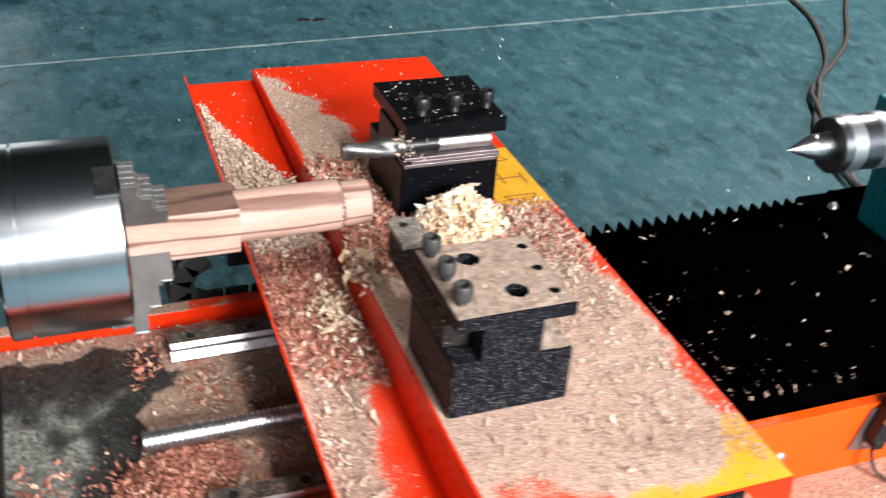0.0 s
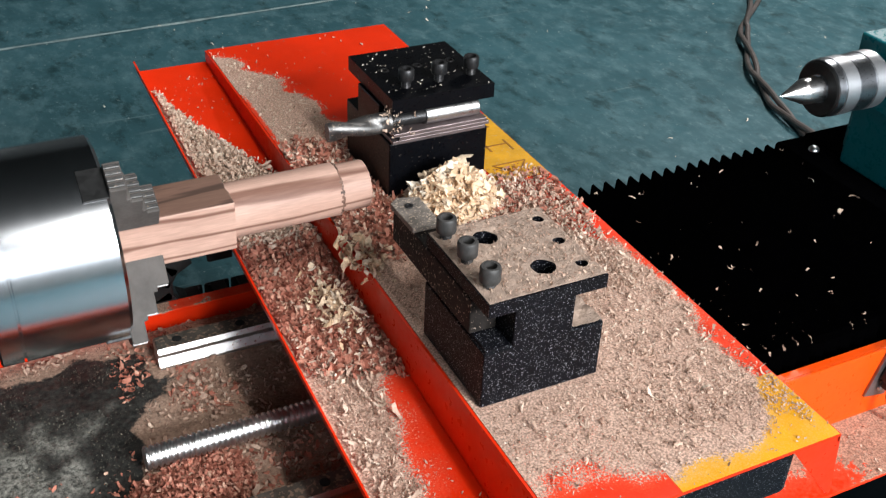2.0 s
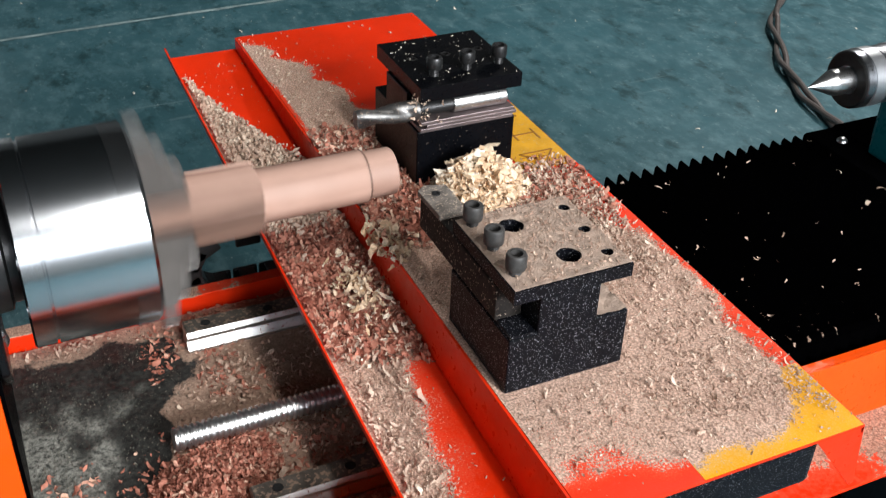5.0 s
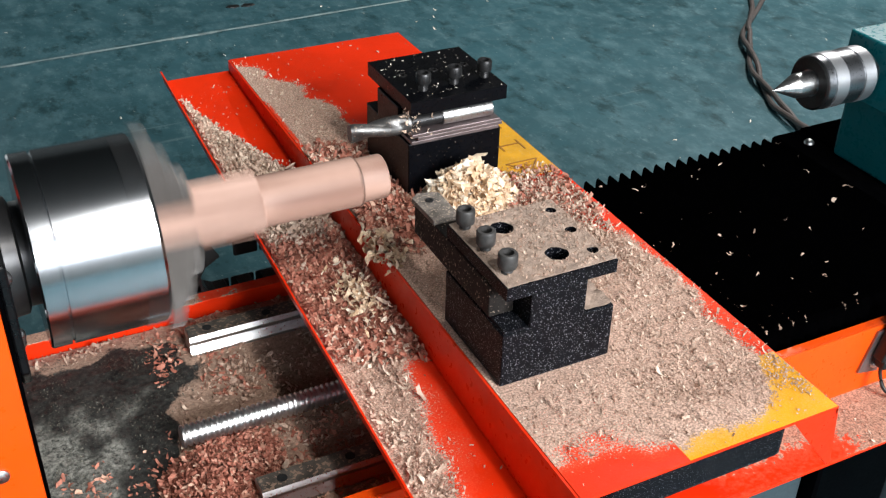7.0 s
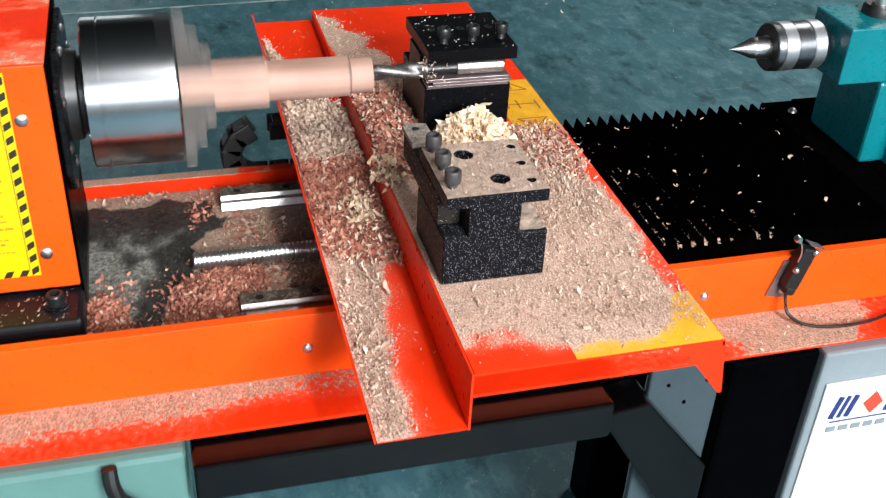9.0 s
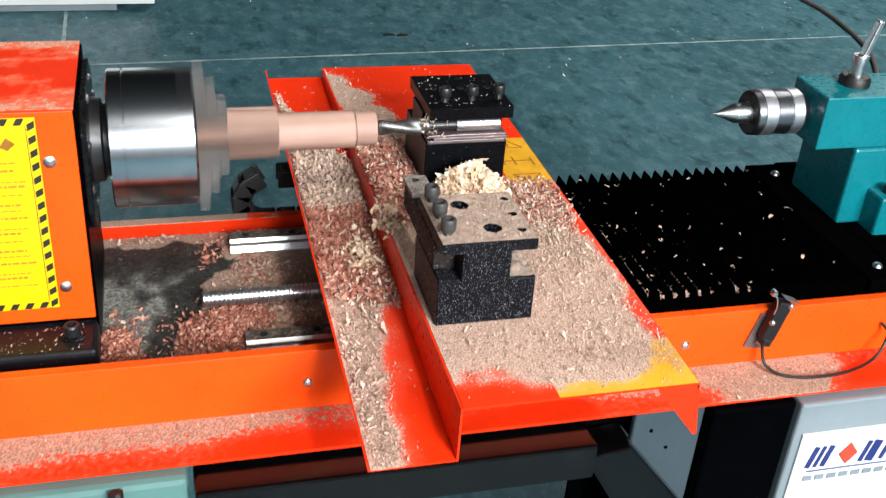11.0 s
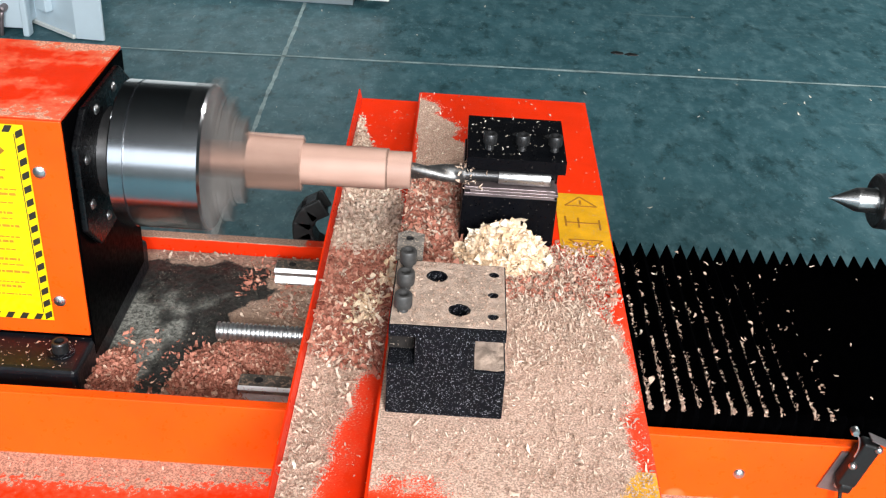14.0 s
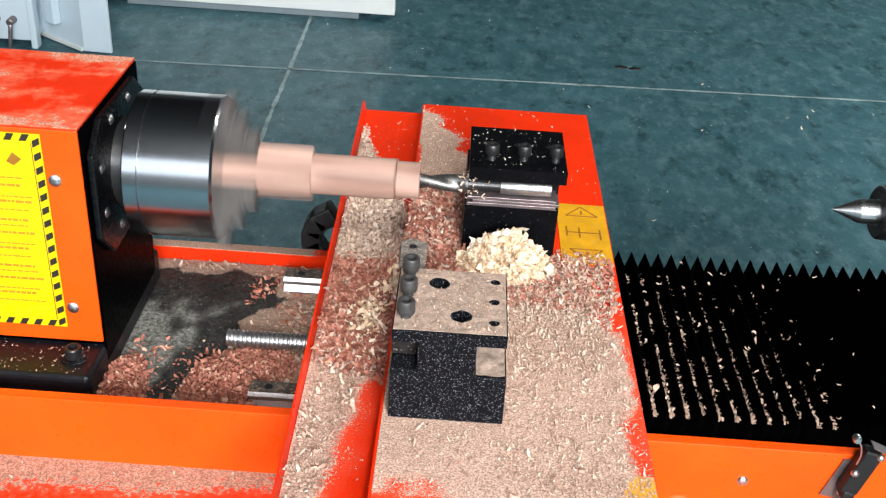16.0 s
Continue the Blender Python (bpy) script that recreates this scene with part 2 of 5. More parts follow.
def wood_grain(name, lo, hi, rings=34):
    m, nt, b = shader(name)
    tc = nt.nodes.new("ShaderNodeTexCoord")
    mp = nt.nodes.new("ShaderNodeMapping")
    mp.inputs["Scale"].default_value = (0.10, 1, 1)
    mp.inputs["Rotation"].default_value = (0, 0, radians(9))
    w = node(nt, "ShaderNodeTexWave", Scale=rings, Distortion=7.0, Detail=4.0)
    w.inputs["Detail Scale"].default_value = 1.2
    w.bands_direction = "Z"
    nt.links.new(tc.outputs["Object"], mp.inputs[0])
    nt.links.new(mp.outputs[0], w.inputs["Vector"])
    lines = ramp(nt, w.outputs["Fac"], 0.0, 0.13, lo, hi)
    lines = mix(nt, ramp(nt, noise_of(nt, 60, 3, 0.6, (0.2, 1, 1)), 0.35, 0.7, (0, 0, 0), (0.35, 0.35, 0.35)), lines, lo)
    pores = ramp(nt, noise_of(nt, 900, 3, 0.6, (0.08, 1, 1)), 0.35, 0.7, (0.86, 0.86, 0.86), (1.06, 1.06, 1.06))
    mul = nt.nodes.new("ShaderNodeMix")
    mul.data_type, mul.blend_type = "RGBA", "MULTIPLY"
    mul.inputs[0].default_value = 1
    nt.links.new(lines, mul.inputs[6])
    nt.links.new(pores, mul.inputs[7])
    nt.links.new(mul.outputs[2], b.inputs["Base Color"])
    b.inputs["Roughness"].default_value = 0.6
    bump(nt, b, w.outputs["Fac"], 0.1, 0.0003)
    return m


def bed_dirt():
    """Black bed casting under sawdust, with one oily bare patch."""
    m, nt, b = shader("dirty_bed_casting")
    at = nt.nodes.new("ShaderNodeAttribute")
    at.attribute_name = "dust"
    fine = noise_of(nt, 160, 6, 0.75)
    add = nt.nodes.new("ShaderNodeMath")
    add.operation = "ADD"
    nt.links.new(at.outputs["Fac"], add.inputs[0])
    nt.links.new(fine, add.inputs[1])
    streaks = ramp(nt, noise_of(nt, 240, 8, 0.8), 0.40, 0.64, (0.025, 0.026, 0.023), (0.33, 0.32, 0.28))
    inside = nt.nodes.new("ShaderNodeMath")
    inside.operation = "MULTIPLY"
    inside.inputs[1].default_value = -1.0
    nt.links.new(at.outputs["Fac"], inside.inputs[0])
    bare = mix(nt, ramp(nt, inside.outputs[0], 0.0, 0.16), ramp(nt, noise_of(nt, 180, 8, 0.85), 0.4, 0.75, (0.004, 0.004, 0.004), (0.075, 0.073, 0.064)), streaks)
    tan = ramp(nt, noise_of(nt, 300, 5, 0.75), 0.3, 0.72, (0.19, 0.115, 0.08), (0.55, 0.37, 0.27))
    nt.links.new(mix(nt, ramp(nt, add.outputs[0], 0.85, 1.15), bare, tan), b.inputs["Base Color"])
    nt.links.new(ramp(nt, add.outputs[0], 0.7, 1.1, (0.5,) * 3, (0.92,) * 3), b.inputs["Roughness"])
    bump(nt, b, fine, 0.5, 0.002)
    return m


M_FLOOR = floor_paint()
M_WOOD = wood_grain("striped_hardwood", (0.19, 0.09, 0.062), (0.55, 0.345, 0.27), 19)
M_DARKWOOD = wood_grain("dark_sawn_wood", (0.075, 0.042, 0.03), (0.19, 0.105, 0.075), 30)
M_BED = bed_dirt()

# ---- builders ----
BASE = {}


def thing(name, base, label, category, group=""):
    """An Empty at the thing's base; z from the spindle axis."""
    ob = new(name)
    ob.location = (base[0], base[1], base[2] + H)
    BASE[ob] = Vector(base)
    return tagged(ob, label, category, group)


def part(name, bm, material, parent=None, label="", smooth=None):
    """Links a bmesh as one mesh under a thing or part; its vertices are given in the lathe's space (z from the axis)."""
    base = BASE.get(parent, Vector((0, 0, 0)))
    bmesh.ops.recalc_face_normals(bm, faces=bm.faces)
    bmesh.ops.translate(bm, vec=-base if parent else Vector((0, 0, H)), verts=bm.verts)
    me = bpy.data.meshes.new(name)
    bm.to_mesh(me)
    bm.free()
    me.materials.append(material)
    if smooth is not None:
        me.polygons.foreach_set("use_smooth", [True] * len(me.polygons))
        me.set_sharp_from_angle(angle=radians(smooth))
    ob = new(name, me)
    if parent:
        ob.parent = parent
        BASE[ob] = base
    else:
        BASE[ob] = Vector((0, 0, 0))
    return tagged(ob, label)


def box(x0, x1, y0, y1, z0, z1, bevel=0.0, bm=None, turn=None, segs=2):
    own = bmesh.new()
    bmesh.ops.create_cube(own, size=1)
    for v in own.verts:
        v.co = Vector(((x0 + x1) / 2 + v.co.x * (x1 - x0), (y0 + y1) / 2 + v.co.y * (y1 - y0), (z0 + z1) / 2 + v.co.z * (z1 - z0)))
    if bevel:
        bmesh.ops.bevel(own, geom=own.edges[:], offset=bevel, segments=segs, affect="EDGES", profile=0.5)
    if turn is not None:
        bmesh.ops.transform(own, matrix=turn, verts=own.verts)
    if bm is None:
        return own
    return join(bm, own)


def join(bm, own):
    me = bpy.data.meshes.new("joined")
    own.to_mesh(me)
    own.free()
    bm.from_mesh(me)
    bpy.data.meshes.remove(me)
    return bm


def prism(outline, along, a, b, bevel=0.0):
    """An outline extruded along an axis from a to b. Outline: (y, z) for x, (x, z) for y, (x, y) for z."""
    bm = bmesh.new()

    def at(p, q):
        return {"x": (q, p[0], p[1]), "y": (p[0], q, p[1]), "z": (p[0], p[1], q)}[along]

    lo = [bm.verts.new(at(p, a)) for p in outline]
    hi = [bm.verts.new(at(p, b)) for p in outline]
    n = len(outline)
    bm.faces.new(lo)
    bm.faces.new(hi)
    for i in range(n):
        bm.faces.new((lo[i], lo[(i + 1) % n], hi[(i + 1) % n], hi[i]))
    bmesh.ops.recalc_face_normals(bm, faces=bm.faces)
    if bevel:
        bmesh.ops.bevel(bm, geom=bm.edges[:], offset=bevel, segments=2, affect="EDGES", profile=0.5)
    return bm


def spun(profile, seg=48, axis="x", centre=(0, 0, 0), bm=None):
    """A turned solid: (along, radius) points about an axis through centre."""
    own = bmesh.new()
    rings = []
    c = Vector(centre)
    for a, r in profile:
        ring = []
        if r < 1e-6:
            ring = [own.verts.new(c + Vector((a, 0, 0) if axis == "x" else (0, a, 0) if axis == "y" else (0, 0, a)))]
        else:
            for i in range(seg):
                u, w = r * math.cos(2 * math.pi * i / seg), r * math.sin(2 * math.pi * i / seg)
                ring.append(own.verts.new(c + Vector((a, u, w) if axis == "x" else (u, a, w) if axis == "y" else (u, w, a))))
        rings.append(ring)
    for p, q in zip(rings[:-1], rings[1:]):
        for i in range(seg):
            j = (i + 1) % seg
            f = [p[i % len(p)], p[j % len(p)], q[j % len(q)], q[i % len(q)]]
            f = [v for k, v in enumerate(f) if v not in f[:k]]
            if len(f) > 2:
                own.faces.new(f)
    for ring in (rings[0], rings[-1]):
        if len(ring) > 2:
            own.faces.new(ring)
    bmesh.ops.recalc_face_normals(own, faces=own.faces)
    return own if bm is None else join(bm, own)


def holed_plate(x0, x1, y0, y1, z0, z1, holes, seg=24):
    """A plate with round holes (x, y, r) right through it."""
    bm = bmesh.new()
    loops = [[(x0, y0), (x1, y0), (x1, y1), (x0, y1)]]
    for hx, hy, r in holes:
        loops.append([(hx + r * math.cos(2 * math.pi * i / seg), hy + r * math.sin(2 * math.pi * i / seg)) for i in range(seg)])
    for z in (z0, z1):
        edges = []
        for lp in loops:
            vs = [bm.verts.new((*p, z)) for p in lp]
            edges += [bm.edges.new((vs[i], vs[(i + 1) % len(vs)])) for i in range(len(vs))]
        bmesh.ops.triangle_fill(bm, edges=edges, use_beauty=True)
    bm.verts.ensure_lookup_table()
    half = len(bm.verts) // 2
    k = 0
    for lp in loops:
        n = len(lp)
        for i in range(n):
            a, b = k + i, k + (i + 1) % n
            bm.faces.new((bm.verts[a], bm.verts[b], bm.verts[half + b], bm.verts[half + a]))
        k += n
    return bm


def tube(points, r, seg=10, closed=False):
    """A round cable through points, smoothed."""
    pts = [Vector(p) for p in points]
    fine = []
    for i in range(len(pts) - 1):
        p0, p1, p2, p3 = pts[max(i - 1, 0)], pts[i], pts[i + 1], pts[min(i + 2, len(pts) - 1)]
        for s in range(8):
            u = s / 8
            fine.append(0.5 * ((2 * p1) + (p2 - p0) * u + (2 * p0 - 5 * p1 + 4 * p2 - p3) * u * u + (3 * p1 - p0 - 3 * p2 + p3) * u ** 3))
    fine.append(pts[-1])
    bm = bmesh.new()
    rings = []
    for i, p in enumerate(fine):
        d = (fine[min(i + 1, len(fine) - 1)] - fine[max(i - 1, 0)]).normalized()
        s = d.cross(Vector((0, 0, 1)) if abs(d.z) < 0.9 else Vector((1, 0, 0))).normalized()
        t = s.cross(d)
        rings.append([bm.verts.new(p + r * (math.cos(2 * math.pi * k / seg) * s + math.sin(2 * math.pi * k / seg) * t)) for k in range(seg)])
    for a, b in zip(rings[:-1], rings[1:]):
        for k in range(seg):
            bm.faces.new((a[k], a[(k + 1) % seg], b[(k + 1) % seg], b[k]))
    bm.faces.new(rings[0])
    bm.faces.new(rings[-1])
    return bm


def sheet(name, x0, x1, y0, y1, z_of, dust_of, material, parent=None, step=0.003, thick=0.002, label=""):
    """A sheet of metal as a fine grid that carries a 'dust' value; z_of and dust_of are functions of x, y."""
    nx, ny = max(2, int((x1 - x0) / step)), max(2, int((y1 - y0) / step))
    xs, ys = np.linspace(x0, x1, nx + 1), np.linspace(y0, y1, ny + 1)
    base = BASE.get(parent, Vector((0, 0, -H)))
    vs, dust = [], []
    for y in ys:
        for x in xs:
            vs.append((x - base.x, y - base.y, z_of(x, y) - base.z))
            dust.append(dust_of(x, y))
    w = nx + 1
    fs = [(j * w + i, j * w + i + 1, (j + 1) * w + i + 1, (j + 1) * w + i) for j in range(ny) for i in range(nx)]
    if thick:
        n = len(vs)
        rim = [i for i in range(w)] + [j * w + nx for j in range(1, ny + 1)] + [ny * w + i for i in range(nx - 1, -1, -1)] + [j * w for j in range(ny - 1, 0, -1)]
        vs += [(vs[i][0], vs[i][1], vs[i][2] - thick) for i in rim]
        dust += [0.0] * len(rim)
        m = len(rim)
        fs += [(rim[k], n + k, n + (k + 1) % m, rim[(k + 1) % m]) for k in range(m)]
        fs.append(tuple(n + k for k in range(m - 1, -1, -1)))
    me = bpy.data.meshes.new(name)
    me.from_pydata(vs, [], fs)
    at = me.attributes.new("dust", "FLOAT", "POINT")
    at.data.foreach_set("value", dust)
    me.materials.append(material)
    ob = new(name, me)
    if parent:
        ob.parent = parent
        BASE[ob] = base
    return tagged(ob, label)


def n3(x, y, s, o=0.0):
    return noise.noise(Vector((x * s + o, y * s - o, o)))


def step01(a, b, v):
    u = min(1.0, max(0.0, (v - a) / (b - a)))
    return u * u * (3 - 2 * u)


def shavings(name, spots, size, material, label, seed=0, curl=(0.6, 3.0), wide=0.35, tilt=0.45, category="wood shavings", segs=4, ends=(0.15, 0.9)):
    """Loose curled chips, one small bent ribbon at each spot (x, y, z): joined into one heap that nobody could count."""
    rng = np.random.default_rng(seed)
    p = np.array(spots, dtype=float)
    n = len(p)
    length = rng.uniform(size[0], size[1], n) * rng.choice([0.6, 1.0, 1.0, 1.5], n)
    width = length * rng.uniform(0.6, 1.4, n) * wide
    bend = rng.uniform(curl[0], curl[1], n)
    s = np.linspace(-0.5, 0.5, segs + 1)[None, :]
    th = bend[:, None] * s
    rad = (length / bend)[:, None]
    cx, cz = rad * np.sin(th), rad * (1 - np.cos(th)) * rng.choice([-1, 1, 1], n)[:, None]
    slide = rng.uniform(-0.5, 0.5, n)[:, None] * width[:, None] * s * 2
    v = np.empty((n, segs + 1, 2, 3))
    blunt = rng.uniform(ends[0], ends[1], (n, 1))
    taper = blunt + (1 - blunt) * np.cos(np.pi * s) ** 0.8
    twist = rng.normal(0, 0.9, (n, 1)) * s
    for k, e in ((0, -0.5), (1, 0.5)):
        ragged = e * width[:, None] * taper * rng.uniform(0.65, 1.3, (n, segs + 1))
        v[:, :, k, 0] = cx + rng.normal(0, 0.05, (n, segs + 1)) * length[:, None]
        v[:, :, k, 1], v[:, :, k, 2] = ragged * np.cos(twist) + slide, cz + ragged * np.sin(twist)
    a, b, c = rng.uniform(0, 2 * np.pi, n), rng.normal(0, tilt, n), rng.normal(0, tilt, n)

    def turn(v, i, j, ang):
        co, si = np.cos(ang)[:, None, None], np.sin(ang)[:, None, None]
        vi, vj = v[..., i].copy(), v[..., j].copy()
        v[..., i], v[..., j] = co * vi - si * vj, si * vi + co * vj

    turn(v, 1, 2, b)
    turn(v, 0, 2, c)
    turn(v, 0, 1, a)
    v[..., 2] -= v[..., 2].min(axis=(1, 2))[:, None, None] + 0.0004
    base = p.mean(axis=0)
    v += (p - base)[:, None, None, :]
    verts = v.reshape(-1, 3)
    k = 2 * (segs + 1)
    q = np.array([(2 * i, 2 * i + 1, 2 * i + 3, 2 * i + 2) for i in range(segs)])
    faces = (np.arange(n)[:, None, None] * k + q[None]).reshape(-1, 4)
    me = bpy.data.meshes.new(name)
    me.from_pydata(verts.tolist(), [], faces.tolist())
    me.materials.append(material)
    ob = new(name, me)
    ob.location = (base[0], base[1], base[2] + H)
    BASE[ob] = Vector(base)
    return tagged(ob, label, category, kind="stuff")


def scatter(n, x0, x1, y0, y1, z_of, keep, seed):
    """Spots strewn over a rectangle; keep(x, y) is the chance of one lying there."""
    rng = random.Random(seed)
    out = []
    tries = 0
    while len(out) < n and tries < n * 30:
        tries += 1
        x, y = rng.uniform(x0, x1), rng.uniform(y0, y1)
        if rng.random() < keep(x, y):
            out.append((x, y, z_of(x, y) + rng.random() ** 2 * 0.0015))
    return out


def mound(name, cx, cy, rx, ry, h, z0, material, label, seed=0, step=0.004, category="wood shavings"):
    """A low heap with an uneven skin."""
    bm = bmesh.new()
    nx, ny = int(2 * rx / step) + 1, int(2 * ry / step) + 1
    grid = []
    for j in range(ny + 1):
        for i in range(nx + 1):
            u, w = -1 + 2 * i / nx, -1 + 2 * j / ny
            x, y = cx + u * rx, cy + w * ry
            d = math.sqrt(u * u + w * w) + 0.25 * n3(x, y, 40, seed + 3.3)
            z = h * max(0.0, 1 - d) ** 0.7 + 0.003 * n3(x, y, 160, seed + 1.7) * (d < 1) - 0.002 * (d >= 1)
            grid.append(bm.verts.new((x, y, z0 + z)))
    w = nx + 1
    for j in range(ny):
        for i in range(nx):
            bm.faces.new((grid[j * w + i], grid[j * w + i + 1], grid[(j + 1) * w + i + 1], grid[(j + 1) * w + i]))
    ob = part(name, bm, material, None, label)
    return tagged(ob, label, category, kind="stuff")


def cap_screw(name, x, y, z_top, r, h, stem, parent, steel=None):
    """A socket-head cap screw standing on its threaded stem: head, hexagon socket, threads."""
    prof = [(z_top - h, r * 0.96), (z_top - h * 0.9, r), (z_top - h * 0.12, r), (z_top, r * 0.88), (z_top, r * 0.60)]
    bm = spun(prof + [(z_top - h * 0.8, r * 0.56), (z_top - h * 0.8, 0)], 24, "z", (x, y, 0))
    steel = steel or M_SCREW
    ob = part(name, bm, steel, parent, "socket-head screw", 35)
    if stem > 0:
        threads, z = [], z_top - h + 0.0005
        while z > z_top - h - stem:
            threads += [(z, r * 0.55), (z - 0.0008, r * 0.62), (z - 0.0016, r * 0.55)]
            z -= 0.0016
        part("thread", spun(threads, 16, "z", (x, y, 0)), steel, ob)
    return ob

# ---- the hall ----
FZ = -H
bm = bmesh.new()
bmesh.ops.create_grid(bm, x_segments=40, y_segments=40, size=1)
for v in bm.verts:
    v.co = Vector((v.co.x * 9, v.co.y * 9 + 1.5, FZ))
tagged(part("floor", bm, M_FLOOR), "green painted concrete floor, scuffed and speckled with chips", "floor", kind="structure")


def floor_line(x0, y0, x1, y1, w, seed):
    """A scribed pale joint in the floor paint."""
    bm = bmesh.new()
    n = 240
    rows = []
    d = Vector((x1 - x0, y1 - y0, 0))
    side = Vector((-d.y, d.x, 0)).normalized()
    for i in range(n + 1):
        p = Vector((x0, y0, FZ + 0.0015)) + d * (i / n)
        ww = w * (0.55 + 0.7 * abs(n3(p.x, p.y, 9, seed)) + 0.5 * abs(n3(p.x, p.y, 31, seed)))
        p += side * (0.006 * n3(p.x, p.y, 1.2, seed) + 0.002 * n3(p.x, p.y, 14, seed))
        rows.append((bm.verts.new(p - side * ww / 2), bm.verts.new(p + side * ww / 2)))
    for a, b in zip(rows[:-1], rows[1:]):
        bm.faces.new((a[0], b[0], b[1], a[1]))
    m = surface("floor_joint_filler", (0.25, 0.33, 0.33), 0.7, var=0.4, scale=20)
    tagged(part("floor_joint", bm, m), "pale filled joint line across the green floor", "floor joint", kind="structure")


floor_line(-4.0, 2.35, 5.0, 2.665, 0.015, 1.0)
floor_line(-0.955, 1.2, -0.99, 3.2, 0.015, 2.0)

# unseen walls, kept near black so the chuck's top reflects dark
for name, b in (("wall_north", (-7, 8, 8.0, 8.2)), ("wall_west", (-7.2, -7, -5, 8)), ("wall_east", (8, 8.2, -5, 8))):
    tagged(part(name, box(b[0], b[1], b[2], b[3], FZ, 4.2), M_WALL), "unseen workshop wall, near black to keep reflections and fill dark", "wall", kind="structure")
bm = box(-7, 8, -5.2, -5.0, FZ, 1.65 - H)
box(-7, 8, -5.2, -5.0, 3.95 - H, 4.2, bm=bm)
box(-7, -5.6, -5.2, -5.0, 1.65 - H, 3.95 - H, bm=bm)
box(4.9, 8, -5.2, -5.0, 1.65 - H, 3.95 - H, bm=bm)
tagged(part("wall_south", bm, M_SOUTH), "cream workshop wall with a high window band", "wall", kind="structure")
tagged(part("ceiling", box(-7, 8, -5, 8, 4.2, 4.3), M_CEIL), "unseen workshop ceiling, near black to keep reflections dark", "ceiling", kind="structure")

# hall furniture that shows at the back
white = thing("machine_cabinet", (-1.2, 3.25, FZ), "cream white sheet-metal cabinet standing on the green floor", "cabinet")
part("body", box(-1.78, -0.70, 3.05, 3.75, FZ + 0.05, 0.6, 0.006), M_WHITE, white)
part("plinth", box(-1.70, -0.80, 3.02, 3.7, FZ, FZ + 0.05, 0.003), M_GREY, white, "grey recessed plinth")
part("trim", box(-1.74, -0.66, 3.0, 3.05, FZ + 0.03, FZ + 0.10, 0.004), M_WHITE, white)
pale = thing("tool_cabinet", (-2.2, 2.8, FZ), "pale blue sheet-metal cabinet with an open door", "cabinet")
part("body", box(-2.65, -1.872, 2.50, 3.1, FZ + 0.02, 0.5, 0.006), M_BLUEW, pale)
part("front_frame", box(-1.872, -1.850, 2.478, 2.52, FZ + 0.0, 0.5, 0.005), M_BLUEW, pale, "rounded front edge")
door_line = [(-1.915, 2.640), (-1.690, 2.482), (-1.594, 2.476), (-1.594, 2.492), (-1.684, 2.498), (-1.905, 2.654)]
door = part("door", prism(door_line, "z", FZ + 0.004, 0.45, 0.002), M_BLUEW, pale, "open folded sheet door")
part("latch_box", box(-0.028, 0.028, -0.030, 0.0, 0.0, 0.30, 0.004, turn=Matrix.Translation((-1.805, 2.560, FZ + 0.075)) @ Matrix.Rotation(radians(-35), 4, "Z")), M_BLUEW, door)
part("bottom_fold", box(0.0, 0.27, -0.012, -0.002, 0.0, 0.014, 0.002, turn=Matrix.Translation((-1.912, 2.638, FZ + 0.004)) @ Matrix.Rotation(radians(-35), 4, "Z")), M_WHITE, door)
for hx in (-1.934, -1.990):
    part("short_cable", tube([(hx + 0.004, 2.500, FZ + 0.095), (hx + 0.006, 2.470, FZ + 0.090), (hx + 0.003, 2.462, FZ + 0.06), (hx - 0.004, 2.462, FZ + 0.008)], 0.007), M_GREYP, pale, "short grey cable")
    part("gland", spun([(2.462, 0.007), (2.464, 0.012), (2.482, 0.013), (2.500, 0.013)], 16, "y", (hx + 0.004, 0, FZ + 0.095)), M_GREYP, pale, "round grey gland")

for i, (mx, my) in enumerate(((0.185, 2.690), (0.235, 2.684))):
    bm = spun([(0, 0.024), (0.003, 0.021), (0.004, 0)], 14, "z", (mx, my, FZ))
    for v in bm.verts:
        v.co.x += 0.008 * n3(v.co.x, v.co.y, 60, i)
        v.co.y += (v.co.y - my) * -0.45 + 0.004 * n3(v.co.x, v.co.y, 50, i + 5)
    tagged(part("tar_spot", bm, M_RUBBER), "black smear of tar on the floor", "stain")

cord = thing("power_cord", (1.35, 1.3, FZ), "twisted grey power cord on the floor behind the lathe", "cable")
run = [(1.30, 1.05), (1.318, 1.175), (1.355, 1.315), (1.43, 1.487), (1.51, 1.61), (1.597, 1.74), (1.70, 1.86)]
fork = {-1: [(1.84, 2.0), (1.99, 2.24), (2.085, 2.47), (2.143, 2.79), (2.14, 3.01), (2.08, 3.4)], 1: [(1.87, 1.99), (2.06, 2.17), (2.36, 2.55), (2.8, 3.0)]}
for hand in (-1, 1):
    strand = []
    for i in range(len(run) - 1):
        for k in range(3):
            u, turn_a = k / 3, 0.62 * (3 * i + k) + (0 if hand > 0 else math.pi)
            px, py = run[i][0] * (1 - u) + run[i + 1][0] * u, run[i][1] * (1 - u) + run[i + 1][1] * u
            strand.append((px + 0.010 * math.cos(turn_a), py - 0.006 * math.cos(turn_a), FZ + 0.017 + 0.008 * math.sin(turn_a)))
    strand += [(px, py, FZ + 0.009) for px, py in fork[hand]]
    part("strand", tube(strand, 0.0085), M_CABLE, cord)

# ---- the lathe's bed ----
bed = thing("lathe_bed", (-0.3, 0, FZ), "red steel lathe bed with black frame, dusty with sawdust", "lathe")


